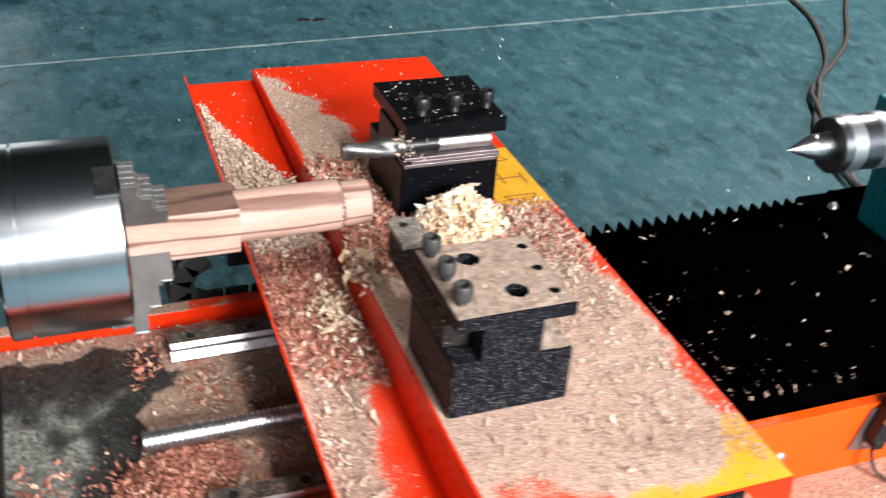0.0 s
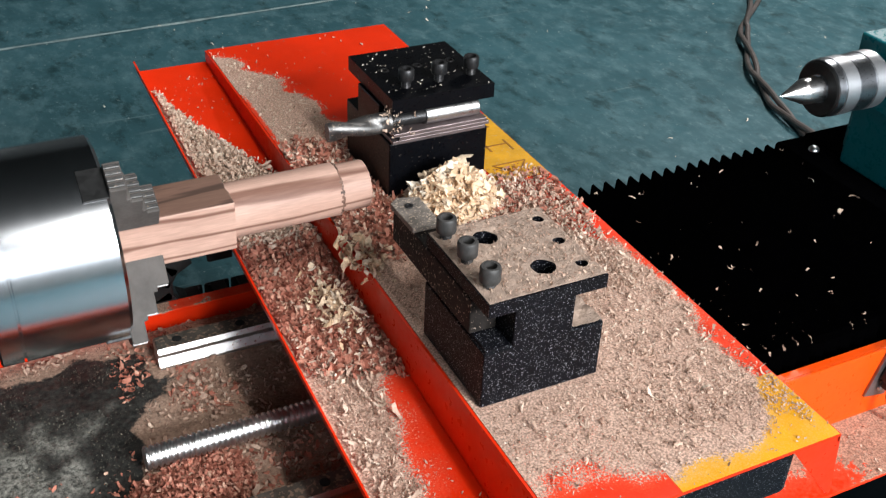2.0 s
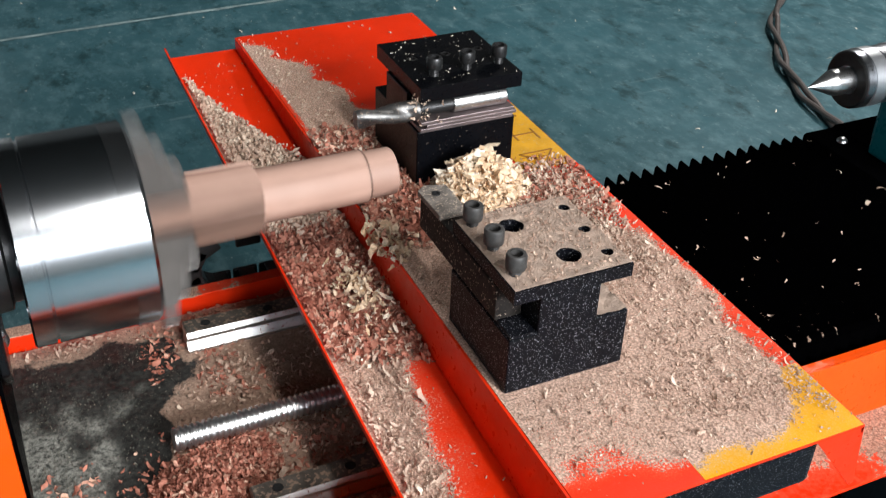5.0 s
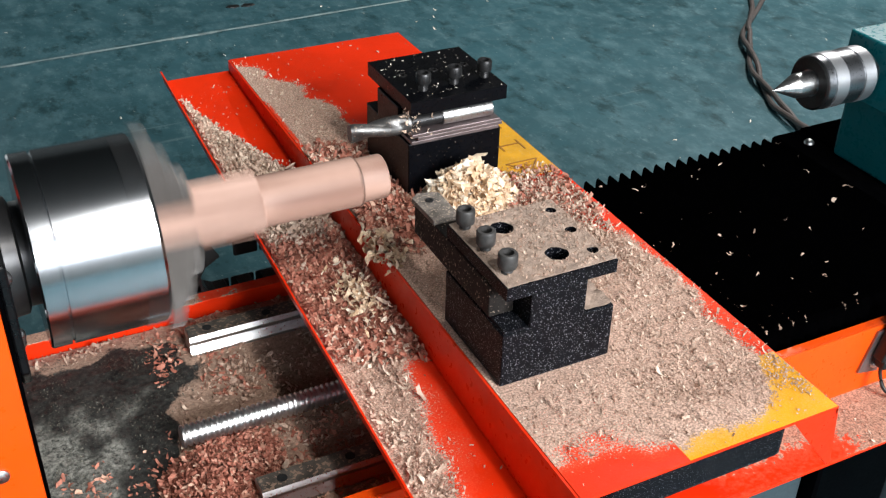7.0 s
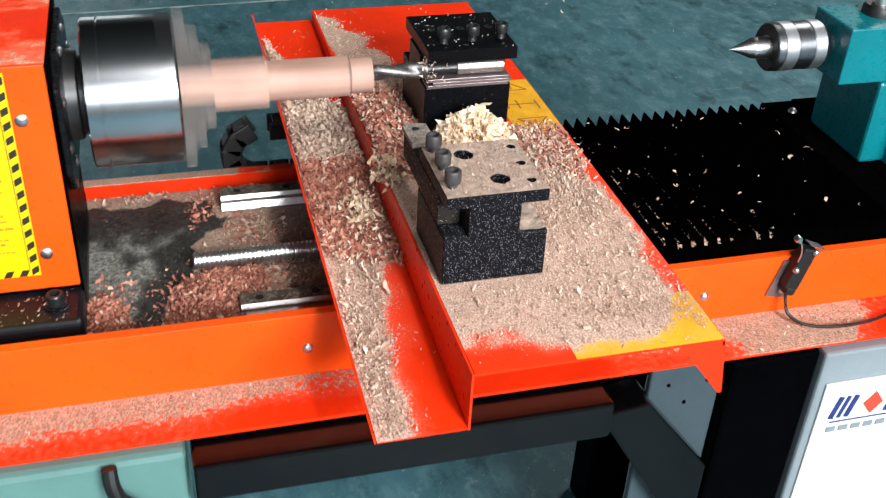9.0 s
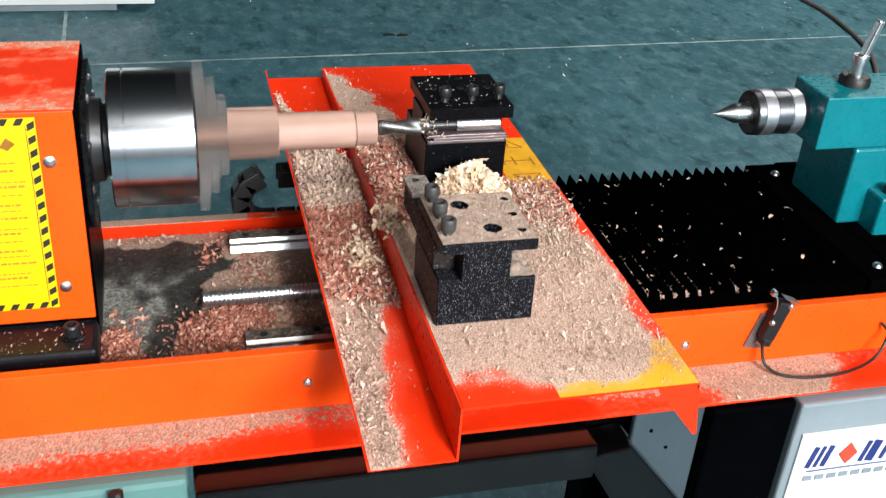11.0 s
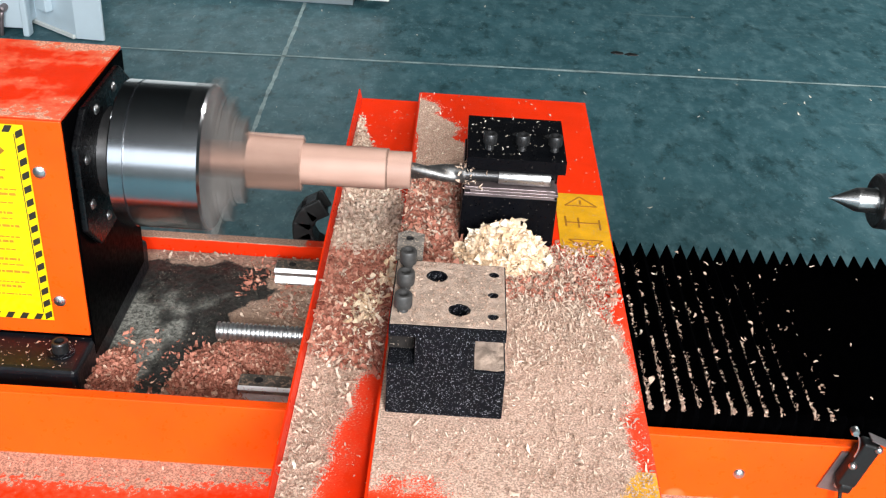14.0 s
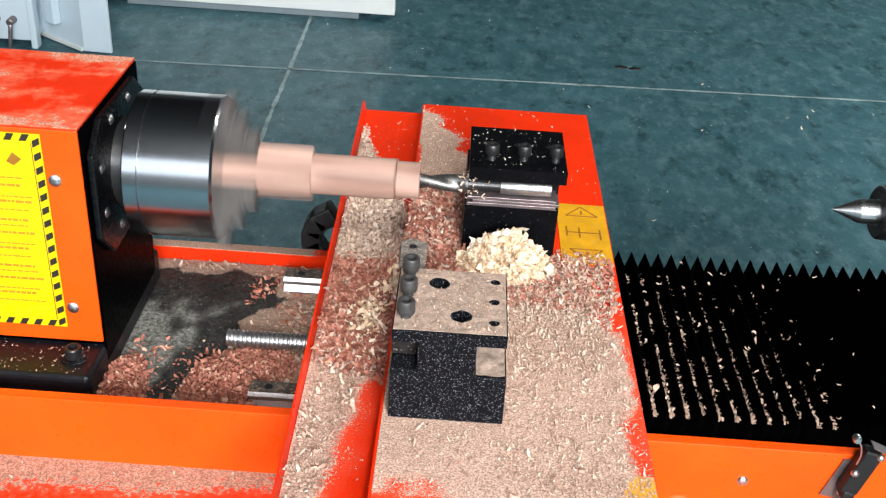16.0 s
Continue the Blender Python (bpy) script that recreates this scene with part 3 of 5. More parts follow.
def bed_dust(x, y):
    edge = x + 0.618 - 0.30 * (y - 0.03) + 0.05 * n3(x, y, 16, 4) + 0.022 * n3(x, y, 55, 7)
    edge = max(edge, (y - 0.125) * 0.7 + 0.02 * n3(x, y, 40, 2))
    inner = step01(-0.035, -0.085, edge + 0.03 * n3(x, y, 45, 14))
    return 0.02 - 0.25 * inner + 0.78 * step01(-0.012, 0.018, edge)


sheet("bed_top", -1.15, 0.62, -0.19, 0.155, lambda x, y: -0.214 + 0.0012 * n3(x, y, 70), bed_dust, M_BED, bed, 0.006, 0.03, "black casting strewn with sawdust, with a bare oily patch")
part("front_wall", box(-1.2, 0.70, -0.197, -0.194, -0.300, -0.1610, 0.001), M_ORANGE, bed, "bright orange-red sheet wall")
part("front_wall_fold", box(-1.2, 0.70, -0.194, -0.186, -0.1635, -0.1610), M_ORANGE, bed)


def ledge_dust(x, y):
    v = (y + 0.197) / -0.065
    band = step01(0.75, 0.15, v + 0.35 * n3(x, y, 9, 2) - 0.15)
    bare = step01(0.1, 0.5, n3(x, y, 5.0, 11))
    right = step01(-0.10, -0.02, x) * step01(0.10, 0.05, x)
    left = step01(-0.82, -0.9, x)
    return min(0.85, 0.26 + 0.38 * band + 0.5 * right + 0.25 * left - 0.28 * bare * (1 - right) - 0.35 * step01(0.10, 0.13, x) - 0.3 * step01(-0.47, -0.44, x) * step01(-0.2, -0.25, x))


sheet("front_ledge", -1.2, 0.70, -0.264, -0.197, lambda x, y: -0.2365, ledge_dust, M_LEDGE, bed, 0.004, 0.004, "red ledge under a film of sawdust")
part("back_wall", box(-1.2, 0.70, 0.158, 0.161, -0.25, -0.197, 0.001), M_REDP, bed, "red sheet wall, dusty along the top")
sheet("back_fold", -1.2, 0.70, 0.1575, 0.172, lambda x, y: -0.1965, lambda x, y: 0.25 + 0.55 * step01(-0.50, -0.60, x + 0.05 * n3(x, y, 30, 4)) + 0.12 * n3(x, y, 45, 7), M_LEDGE, bed, 0.004, 0.003, "red fold with sawdust lying on it")
for sx, sz in ((-0.530, -0.203), (-0.089, -0.203)):
    part("screw", spun([(-0.0035, 0), (-0.0032, 0.003), (-0.0015, 0.0055), (0.0, 0.006)], 16, "y", (sx, -0.197, sz)), M_STEEL, bed, "small domed screw", 40)


def guide_rail(y):
    """A profiled linear guide: head, waist, foot, with dark discs for counterbored holes along its top."""
    w = 0.0115
    half = [(w * 0.80, -0.1922), (w, -0.1965), (w, -0.1985), (w * 0.68, -0.2015), (w * 0.68, -0.2035), (w * 1.05, -0.2110), (w * 1.05, -0.214)]
    out = [(y + a, z) for a, z in half] + [(y - a, z) for a, z in reversed(half)]
    r = part("guide_rail", prism(out, "x", -0.588, 0.5), M_RAIL, bed, "bright ground steel guide rail")
    part("rail_top", box(-0.587, 0.5, y - w * 0.8, y + w * 0.8, -0.1921, -0.1915), M_RAILTOP, r, "grimy top of the rail")
    # flat dark discs give the shade of the bolt holes; nothing is bored
    for i in range(3):
        part("hole_disc", spun([(-0.1914, 0.0045), (-0.1911, 0.0045)], 16, "z", (-0.568 + 0.06 * i, y, 0)), M_DARK, r)


guide_rail(-0.117)
guide_rail(0.106)
prof = []
x = -0.630
prof.append((x, 0.0055))
while x < 0.2:
    prof += [(x, 0.0082), (x + 0.0012, 0.0100), (x + 0.0030, 0.0100), (x + 0.0042, 0.0082)]
    x += 0.005
screw_bar = part("lead_screw", spun(prof, 24, "x", (0, -0.030, -0.196)), M_STEEL, bed, "bright threaded lead screw", 30)

# frame under the bed
part("frame_beam", box(-0.655, -0.195, -0.235, -0.185, -0.358, -0.3075, 0.004), M_GLOSS, bed, "glossy black square frame tube")
part("frame_beam", box(-1.15, 0.6, 0.175, 0.225, -0.34, -0.27, 0.006), M_GLOSS, bed)
part("brace", prism([(-0.200, -0.345), (-0.140, -0.335), (-0.045, -0.455), (-0.045, -0.60)], "y", -0.215, -0.165, 0.003), M_GLOSS, bed, "glossy black brace")
part("cross_beam", box(-0.20, -0.05, -0.16, -0.10, -0.345, -0.302, 0.005), M_GLOSS, bed)
part("leg", box(-0.033, 0.083, -0.205, -0.145, FZ, -0.302, 0.006), M_BLACKP, bed, "black square leg")
part("leg", box(-1.0, -0.93, -0.225, -0.165, FZ, -0.302, 0.006), M_BLACKP, bed, "black square leg")
part("leg", box(-0.04, 0.03, 0.08, 0.15, FZ, -0.302, 0.006), M_BLACKP, bed, "black square leg")
part("leg", box(-1.0, -0.93, 0.08, 0.15, FZ, -0.302, 0.006), M_BLACKP, bed, "black square leg")
part("grey_panel", box(-0.13, -0.036, -0.19, -0.18, FZ + 0.1, -0.30, 0.003), M_SLATE, bed, "grey sheet panel with small bolts")
for i in range(3):
    part("bolt", spun([(-0.003, 0), (-0.002, 0.002), (0, 0.0025)], 10, "y", (-0.105 + 0.025 * i, -0.19, -0.335 - 0.03 * (i % 2))), M_BLACKP, bed)

control = thing("control_cabinet", (0.5, -0.15, FZ), "white and grey control cabinet with a printed sign", "cabinet")
part("body", box(0.087, 0.66, -0.21, 0.1, FZ + 0.02, -0.305, 0.004), M_GREY, control, "grey cabinet shell")
sign = part("sign_board", box(0.098, 0.66, -0.2135, -0.2105, FZ + 0.2, -0.352, 0.0008), M_WHITE, control, "white printed sign board")
for sx, sw in ((0.118, 0.007), (0.130, 0.005), (0.140, 0.007), (0.197, 0.006), (0.207, 0.012), (0.228, 0.006), (0.240, 0.016)):
    part("print_bar", box(sx, sx + sw, -0.2150, -0.2138, -0.409, -0.374, turn=Matrix.Translation((sx, 0, -0.39)) @ Matrix.Rotation(radians(14), 4, "Y") @ Matrix.Translation((-sx, 0, 0.39))), M_NAVY, sign)
part("print_diamond", prism([(0.160, -0.392), (0.174, -0.374), (0.188, -0.392), (0.174, -0.410)], "y", -0.2150, -0.2138), M_LOGO, sign)
part("print_line", box(0.118, 0.34, -0.2150, -0.2138, -0.4165, -0.415), M_NAVY, sign)
for i in range(9):
    part("print_bar", box(0.116 + 0.018 * i, 0.129 + 0.018 * i, -0.2150, -0.2138, -0.432, -0.424), M_GREY, sign)

mint = thing("pump_unit", (-0.78, -0.1, FZ), "mint green sheet-metal unit under the bed", "machine")
part("body", box(-0.98, -0.660, -0.215, 0.1, FZ, -0.302, 0.008), M_MINT, mint)
for i in range(4):
    part("vent_slat", box(-0.86, -0.76, -0.222, -0.214, -0.36 - 0.018 * i, -0.35 - 0.018 * i, 0.002), M_MINT, mint)
part("hose", tube([(-0.735, -0.225, -0.30), (-0.730, -0.235, -0.33), (-0.70, -0.235, -0.39), (-0.69, -0.23, -0.60)], 0.008), M_RUBBER, mint, "black rubber hose")

# ---- headstock ----
head = thing("headstock", (-0.95, 0, -0.214), "red headstock box on a black foot, with a yellow warning sticker", "headstock")


def head_dust(x, y):
    return 0.33 + 0.50 * n3(x * 0.55 + y * 0.8, y * 2.2 - x * 0.5, 11, 6) + 0.18 * step01(0.0, 0.09, y)


part("body", box(-1.15, -0.7445, -0.095, 0.09, -0.166, 0.0755, 0.0015), M_ORANGE, head)
sheet("lid", -1.15, -0.7435, -0.096, 0.091, lambda x, y: 0.0785, head_dust, M_HEAD, head, 0.006, 0.0025, "red lid smeared with sawdust")
part("side_plate", box(-0.7443, -0.7415, -0.0945, 0.0895, -0.19, 0.0752, 0.001), M_BLACKP, head, "black end plate")
part("foot", box(-1.15, -0.742, -0.150, 0.11, -0.2135, -0.1705, 0.006, segs=3), M_FOOT, head, "black foot dusted with chips")
part("foot_shim", box(-1.15, -0.745, -0.092, 0.088, -0.1705, -0.166), M_BLACKP, head)
cap_screw("foot_bolt", -0.768, -0.118, -0.157, 0.0085, 0.012, 0, head)
part("washer", spun([(-0.1705, 0.014), (-0.169, 0.014), (-0.169, 0.006)], 24, "z", (-0.768, -0.118, 0)), M_BLACKD, head)
oc = [(-0.088, -0.045), (-0.055, -0.078), (0.055, -0.078), (0.086, -0.045), (0.086, 0.045), (0.055, 0.072), (-0.055, 0.072), (-0.088, 0.045)]
fl = part("bearing_flange", prism(oc, "x", -0.7415, -0.7345, 0.0018), M_FLANGE, head, "black eight-cornered bearing flange")
for i in range(8):
    a = 2 * math.pi * (i + 0.5) / 8
    part("rivet", spun([(-0.7345, 0.0055), (-0.7335, 0.005), (-0.7318, 0.0025), (-0.7315, 0)], 14, "x", (0, 0.074 * math.cos(a), 0.064 * math.sin(a))), M_STEEL, fl, "bright domed screw", 40)
stk = part("warning_sticker", box(-1.05, -0.7795, -0.0962, -0.0953, -0.148, 0.070), M_YELLOW, head, "yellow warning sticker with a hazard border")
n_haz = 15
for i in range(n_haz):
    z0 = -0.147 + i * 0.0145
    part("hazard_stripe", prism([(-0.7875, z0), (-0.7805, z0 + 0.004), (-0.7805, z0 + 0.011), (-0.7875, z0 + 0.007)], "y", -0.0968, -0.0962), M_INK, stk)
for i in range(16):
    x0 = -0.80 - i * 0.0145
    for z0 in (-0.1475, 0.0625):
        part("hazard_stripe", prism([(x0, z0), (x0 + 0.007, z0), (x0 + 0.011, z0 + 0.007), (x0 + 0.004, z0 + 0.007)], "y", -0.0968, -0.0962), M_INK, stk)
part("border_line", box(-0.7892, -0.7885, -0.0968, -0.0962, -0.139, 0.061), M_INK, stk)
rng = random.Random(5)
for i in range(17):
    z0 = 0.022 - i * 0.0088 - (0.003 if i % 3 == 2 else 0)
    x1 = -0.795 - rng.random() * 0.012
    while x1 > -0.99:
        wl = 0.002 + rng.random() * 0.006
        part("print_bar", box(x1 - wl, x1, -0.0967, -0.0962, z0, z0 + (0.0026 if i % 2 else 0.0014)), M_INKT, stk)
        x1 -= wl + 0.0012
part("pictogram", prism([(-0.815, 0.040), (-0.808, 0.050), (-0.800, 0.043), (-0.808, 0.036)], "y", -0.0967, -0.0962), M_INKB, stk)
for z0 in (0.022, -0.124):
    part("screw", spun([(-0.0985, 0), (-0.0982, 0.003), (-0.0965, 0.0062), (-0.0952, 0.0066)], 16, "y", (-0.771, 0, z0)), M_STEEL, head, "bright domed screw", 40)

# ---- chuck and workpiece (both turn) ----
CX = -0.66
chuck = thing("lathe_chuck", (CX, 0, 0), "three-jaw steel lathe chuck with a bright turned body", "chuck")
part("body", spun([(-0.716, 0.030), (-0.716, 0.0735), (-0.7145, 0.075), (-0.7010, 0.075), (-0.7006, 0.0725), (-0.6992, 0.0725), (-0.6988, 0.075), (-0.6295, 0.075), (-0.627, 0.0725), (-0.627, 0.020), (-0.643, 0.018)], 96), M_CHUCK, chuck, "bright turned steel", 25)
part("spindle_nose", spun([(-0.7345, 0.046), (-0.724, 0.045), (-0.722, 0.040), (-0.716, 0.040)], 48), M_SCREW, chuck, "dark spindle nose", 30)
for k in range(3):
    rot = Matrix.Rotation(radians(120 * k + 30), 4, "X")
    jaw_out = [(-0.6245, 0.019), (-0.590, 0.019), (-0.590, 0.043), (-0.599, 0.043), (-0.599, 0.047), (-0.602, 0.047), (-0.602, 0.062), (-0.610, 0.062), (-0.610, 0.066), (-0.613, 0.066), (-0.613, 0.081), (-0.6245, 0.081)]
    jaw_out = [(ja - 0.0030, jr) for ja, jr in jaw_out]
    bm = prism(jaw_out, "y", -0.0115, 0.0115, 0.0008)
    bmesh.ops.transform(bm, matrix=rot, verts=bm.verts)
    jaw = part("jaw", bm, M_CHUCKD, chuck, "worn stepped jaw")
    for xa, ra in ((-0.5990, 0.0434), (-0.6100, 0.0624), (-0.6220, 0.0813)):
        bm = bmesh.new()
        for i in range(4):
            box(xa - 0.0055, xa + 0.0055, -0.009 + i * 0.005, -0.0062 + i * 0.005, ra - 0.001, ra + 0.0012, 0.0004, bm=bm, segs=1)
        bmesh.ops.transform(bm, matrix=rot, verts=bm.verts)
        part("teeth", bm, M_DULL, jaw, "ground steel teeth")
    # a dark block just proud of the rim draws the slot's shade
    bm = box(-0.6450, -0.6273, -0.0125, 0.0125, 0.066, 0.0757, 0.0006)
    bmesh.ops.transform(bm, matrix=rot, verts=bm.verts)
    part("slot_block", bm, M_RUBBER, chuck, "dark block drawn for the shaded jaw slot in the rim")

blank = thing("wood_blank", (-0.52, 0, 0), "square hardwood blank, part turned round, gripped in the chuck", "workpiece")
s = 0.0212
SQ = Matrix.Rotation(radians(3), 4, "X")
bm = box(-0.645, -0.537, -s, s, -s, s, 0.0015, turn=SQ)
square = part("square_end", bm, M_WOOD, blank, "striped reddish hardwood, sawn square, one face dark")
square.data.materials.append(M_DARKWOOD)
# the upward face takes the darker wood
for face in square.data.polygons:
    face.material_index = 1 if face.normal.z > 0.8 else 0
part("turned_part", spun([(-0.5395, 0.0), (-0.5395, 0.0211), (-0.538, 0.0213), (-0.452, 0.0213), (-0.4512, 0.0209), (-0.4500, 0.0190), (-0.4470, 0.0192), (-0.4270, 0.0192), (-0.4260, 0.0185), (-0.4260, 0.0)], 64), M_WOOD, blank, "turned round and smooth", 30)

rng = random.Random(77)
bm = bmesh.new()
for i in range(64):
    a, wd = 2 * math.pi * i / 64 + rng.uniform(-0.03, 0.03), rng.uniform(0.0006, 0.0020)
    up = rng.uniform(0.0202, 0.0217)
    box(-0.4512 - wd, -0.4506 + rng.uniform(0, 0.0012), -0.0010, 0.0010, 0.0188, up, bm=bm, turn=Matrix.Rotation(a, 4, "X"))
part("torn_ring", bm, M_DARKWOOD, blank, "ragged ring of torn fibres at the shoulder")

# ---- tailstock and bellows ----
tail = thing("tailstock", (0.25, 0, -0.2), "teal cast tailstock with a live centre and clamp lever", "tailstock")
cen = part("live_centre", spun([(0.050, 0.0262), (0.0515, 0.0283), (0.0590, 0.0287), (0.0595, 0.0280), (0.0780, 0.0280), (0.0785, 0.0284), (0.0975, 0.0284), (0.098, 0.0280), (0.1145, 0.0280), (0.1150, 0.0270), (0.1225, 0.0225), (0.1235, 0.0150), (0.1275, 0.0150), (0.1285, 0.0165), (0.142, 0.0165)], 64), M_DARKST, tail, "dark steel live centre", 30)
part("cone", spun([(0.0015, 0.0), (0.030, 0.0122), (0.0345, 0.0128), (0.060, 0.0128)], 40), M_CENTRE, cen, "pointed steel cone", 8)
part("front_cap", spun([(0.0535, 0.0132), (0.0500, 0.0140), (0.0492, 0.0258), (0.0505, 0.0274), (0.053, 0.0276), (0.058, 0.0132)], 48), M_RUBBER, cen, "black front cap", 30)
for xa, xb in ((0.0602, 0.0772), (0.0984, 0.1140)):
    part("knurl_band", spun([(xa, 0.0279), (xa + 0.0006, 0.0291), (xb - 0.0006, 0.0291), (xb, 0.0279)], 64), M_KNURL, cen, "knurled band", 30)
part("body", box(0.130, 0.48, -0.043, 0.034, -0.036, 0.034, 0.002), M_TEAL, tail, "teal enamelled casting")
part("base", box(0.188, 0.52, -0.046, 0.07, -0.145, -0.0365, 0.004), M_TEAL, tail, "teal enamelled casting")
part("foot", box(0.222, 0.56, -0.080, 0.10, -0.19, -0.092, 0.004), M_TEAL, tail, "teal enamelled casting")
cap_screw("clamp_bolt", 0.240, -0.063, -0.081, 0.008, 0.011, 0, tail)
lever = part("clamp_lever", spun([(0.038, 0.016), (0.042, 0.016), (0.044, 0.0095), (0.058, 0.0085), (0.070, 0.0105), (0.073, 0.0095), (0.073, 0.005)], 24, "z", (0.192, 0.0, 0)), M_STEEL, tail, "grey clamp lever", 35)
part("grip", box(-0.004, 0.004, -0.006, 0.006, 0.0, 0.050, 0.002, turn=Matrix.Translation((0.194, 0.0, 0.068)) @ Matrix.Rotation(radians(14), 4, "Y")), M_STEEL, lever, "bright lever grip")
part("collar", spun([(0.0335, 0.020), (0.042, 0.0195), (0.046, 0.017), (0.046, 0.008)], 28, "z", (0.192, 0.0, 0)), M_RUBBER, tail, "black collar under the lever", 30)
part("base_plate", box(0.2005, 0.60, -0.18, 0.14, -0.205, -0.145, 0.004), M_BELLOWS, tail, "black base plate")

bell = thing("bellows_cover", (0.0, -0.02, -0.205), "black folded bellows cover with pale chips in its folds", "bellows")
bm = bmesh.new()
pitch, xa = 0.0160, -0.33
crest = []
while xa < 0.158:
    crest += [(xa, 1.0), (xa + pitch * 0.5, 0.0)]
    xa += pitch
rows = []
for i, (x, top) in enumerate(crest):
    z, d = -0.1555 + 0.0140 * top, 0.011 * (1 - top)
    pts = [(x, -0.180 + d, -0.199), (x, -0.178 + d, z - 0.006), (x, -0.174 + d, z), (x, 0.128 - d, z), (x, 0.131 - d, z - 0.004), (x, 0.134 - d, -0.199)]
    rows.append([bm.verts.new(p) for p in pts])
for a, b in zip(rows[:-1], rows[1:]):
    for k in range(5):
        bm.faces.new((a[k], b[k], b[k + 1], a[k + 1]))
part("folds", bm, M_BELLOWS, bell, "black folded cloth")
part("end_plate", box(0.156, 0.200, -0.180, 0.136, -0.205, -0.146, 0.002), M_BELLOWS, bell, "black end plate")
part("cap_bolt", spun([(-0.1465, 0.0065), (-0.144, 0.006), (-0.1415, 0.0035), (-0.141, 0)], 18, "z", (0.183, 0.103, 0)), M_STEEL, bell, "bright domed bolt", 40)
part("cap_bolt", spun([(-0.1465, 0.0065), (-0.144, 0.006), (-0.1415, 0.0035), (-0.141, 0)], 18, "z", (0.183, -0.15, 0)), M_STEEL, bell, "bright domed bolt", 40)

chain = thing("cable_chain", (-0.45, 0.187, -0.27), "black plastic cable drag chain bent behind the bed", "cable chain")
spine, c0, rad = [], (-0.532, -0.184), 0.034
for i in range(7):
    spine.append((-0.34 - 0.0275 * i, c0[1] + rad - 0.002 * (6 - i) / 6, math.pi))
for i in range(1, 6):
    a = math.pi / 2 + math.pi * i / 6
    spine.append((c0[0] + rad * math.cos(a), c0[1] + rad * math.sin(a), a + math.pi / 2))
for i in range(8):
    spine.append((-0.532 + 0.0275 * i, c0[1] - rad, 0.0))
for lx, lz, a in spine:
    m = Matrix.Translation((lx, 0.187, lz)) @ Matrix.Rotation(-a, 4, "Y")
    bm = box(-0.0128, 0.0128, -0.0150, -0.0105, -0.0125, 0.0125, 0.002, turn=m)
    box(-0.0128, 0.0128, 0.0105, 0.0150, -0.0125, 0.0125, 0.002, bm=bm, turn=m)
    for dz in (-0.0115, 0.0115):
        box(-0.0075, 0.0075, -0.0110, 0.0110, dz - 0.0018, dz + 0.0018, 0.0006, bm=bm, turn=m)
    part("link", bm, M_RUBBER, chain)
part("bracket", box(-0.40, -0.37, 0.172, 0.202, -0.268, -0.231, 0.002), M_BLACKP, chain, "black bracket under the chain")

limit = thing("limit_switch", (0.0, -0.2, -0.19), "small black limit switch on a steel bracket with a cable", "switch")
part("bracket", prism([(-0.0124, -0.2117), (0.0146, -0.2168), (0.0170, -0.1660), (0.0007, -0.1656)], "y", -0.1995, -0.1975), M_GREYP, limit, "bent steel bracket")
swt = Matrix.Translation((0.0145, -0.2068, -0.1700)) @ Matrix.Rotation(radians(15), 4, "Y")
house = part("housing", box(-0.0090, 0.0090, -0.0072, 0.0070, -0.0265, 0.0265, 0.0022, turn=swt, segs=3), M_RUBBER, limit, "black moulded housing")
part("boss", box(-0.0055, 0.0075, -0.0085, 0.0060, -0.0345, -0.0240, 0.0030, turn=swt, segs=3), M_RUBBER, house)
part("actuator", box(-0.0090, 0.0120, -0.0066, 0.0060, 0.0300, 0.0312, 0.0004, turn=swt @ Matrix.Rotation(radians(8), 4, "Y")), M_GREYP, limit, "thin sprung plate")
part("spring_wire", tube([(0.0050, -0.2160, -0.1560), (0.0062, -0.2165, -0.1450), (0.0040, -0.2160, -0.1340), (-0.0005, -0.2140, -0.1285)], 0.0008, 8), M_STEEL, limit, "bent spring wire")
part("roller", spun([(-0.2190, 0.0), (-0.2188, 0.0030), (-0.2170, 0.0040), (-0.2120, 0.0040), (-0.2110, 0.0)], 18, "y", (-0.0015, 0, -0.1265)), M_STEEL, limit, "small bright roller", 40)
for sx, sy, sz in ((0.0265, -0.2140, -0.1480), (0.0075, -0.2140, -0.1690), (0.0065, -0.1995, -0.2062)):
    part("screw", spun([(sy - 0.0035, 0), (sy - 0.0030, 0.0022), (sy - 0.0012, 0.0038), (sy + 0.0010, 0.0040)], 16, "y", (sx, 0, sz)), M_STEEL, limit, "bright screw", 40)
part("cable", tube([(0.0075, -0.2075, -0.2000), (0.0070, -0.2100, -0.2120), (0.0100, -0.2190, -0.2270), (0.0260, -0.2340, -0.2325), (0.06, -0.2430, -0.2325), (0.11, -0.2400, -0.2325), (0.155, -0.225, -0.228), (0.175, -0.212, -0.205), (0.172, -0.199, -0.196)], 0.0019), M_RUBBER, limit, "thin black cable")

# ---- carriage: chute plate, saddle, tool posts ----
PZ = -0.077
X0, X1, Y0, Y1 = -0.426, -0.2015, -0.324, 0.474


def chute_z(x, y):
    return -0.135 + (y - Y0) / (Y1 - Y0) * 0.044


def left_edge(x, y):
    """The drift along the plate's left edge, which widens towards the tool post."""
    reach = 0.010 + 0.055 * step01(0.47, 0.33, y) + 0.020 * step01(0.30, 0.20, y)
    return step01(reach + 0.012, reach - 0.016, x - X0 + 0.022 * n3(x, y, 22, 3) + 0.01 * n3(x, y, 70, 5)) * step01(0.475, 0.455, y)


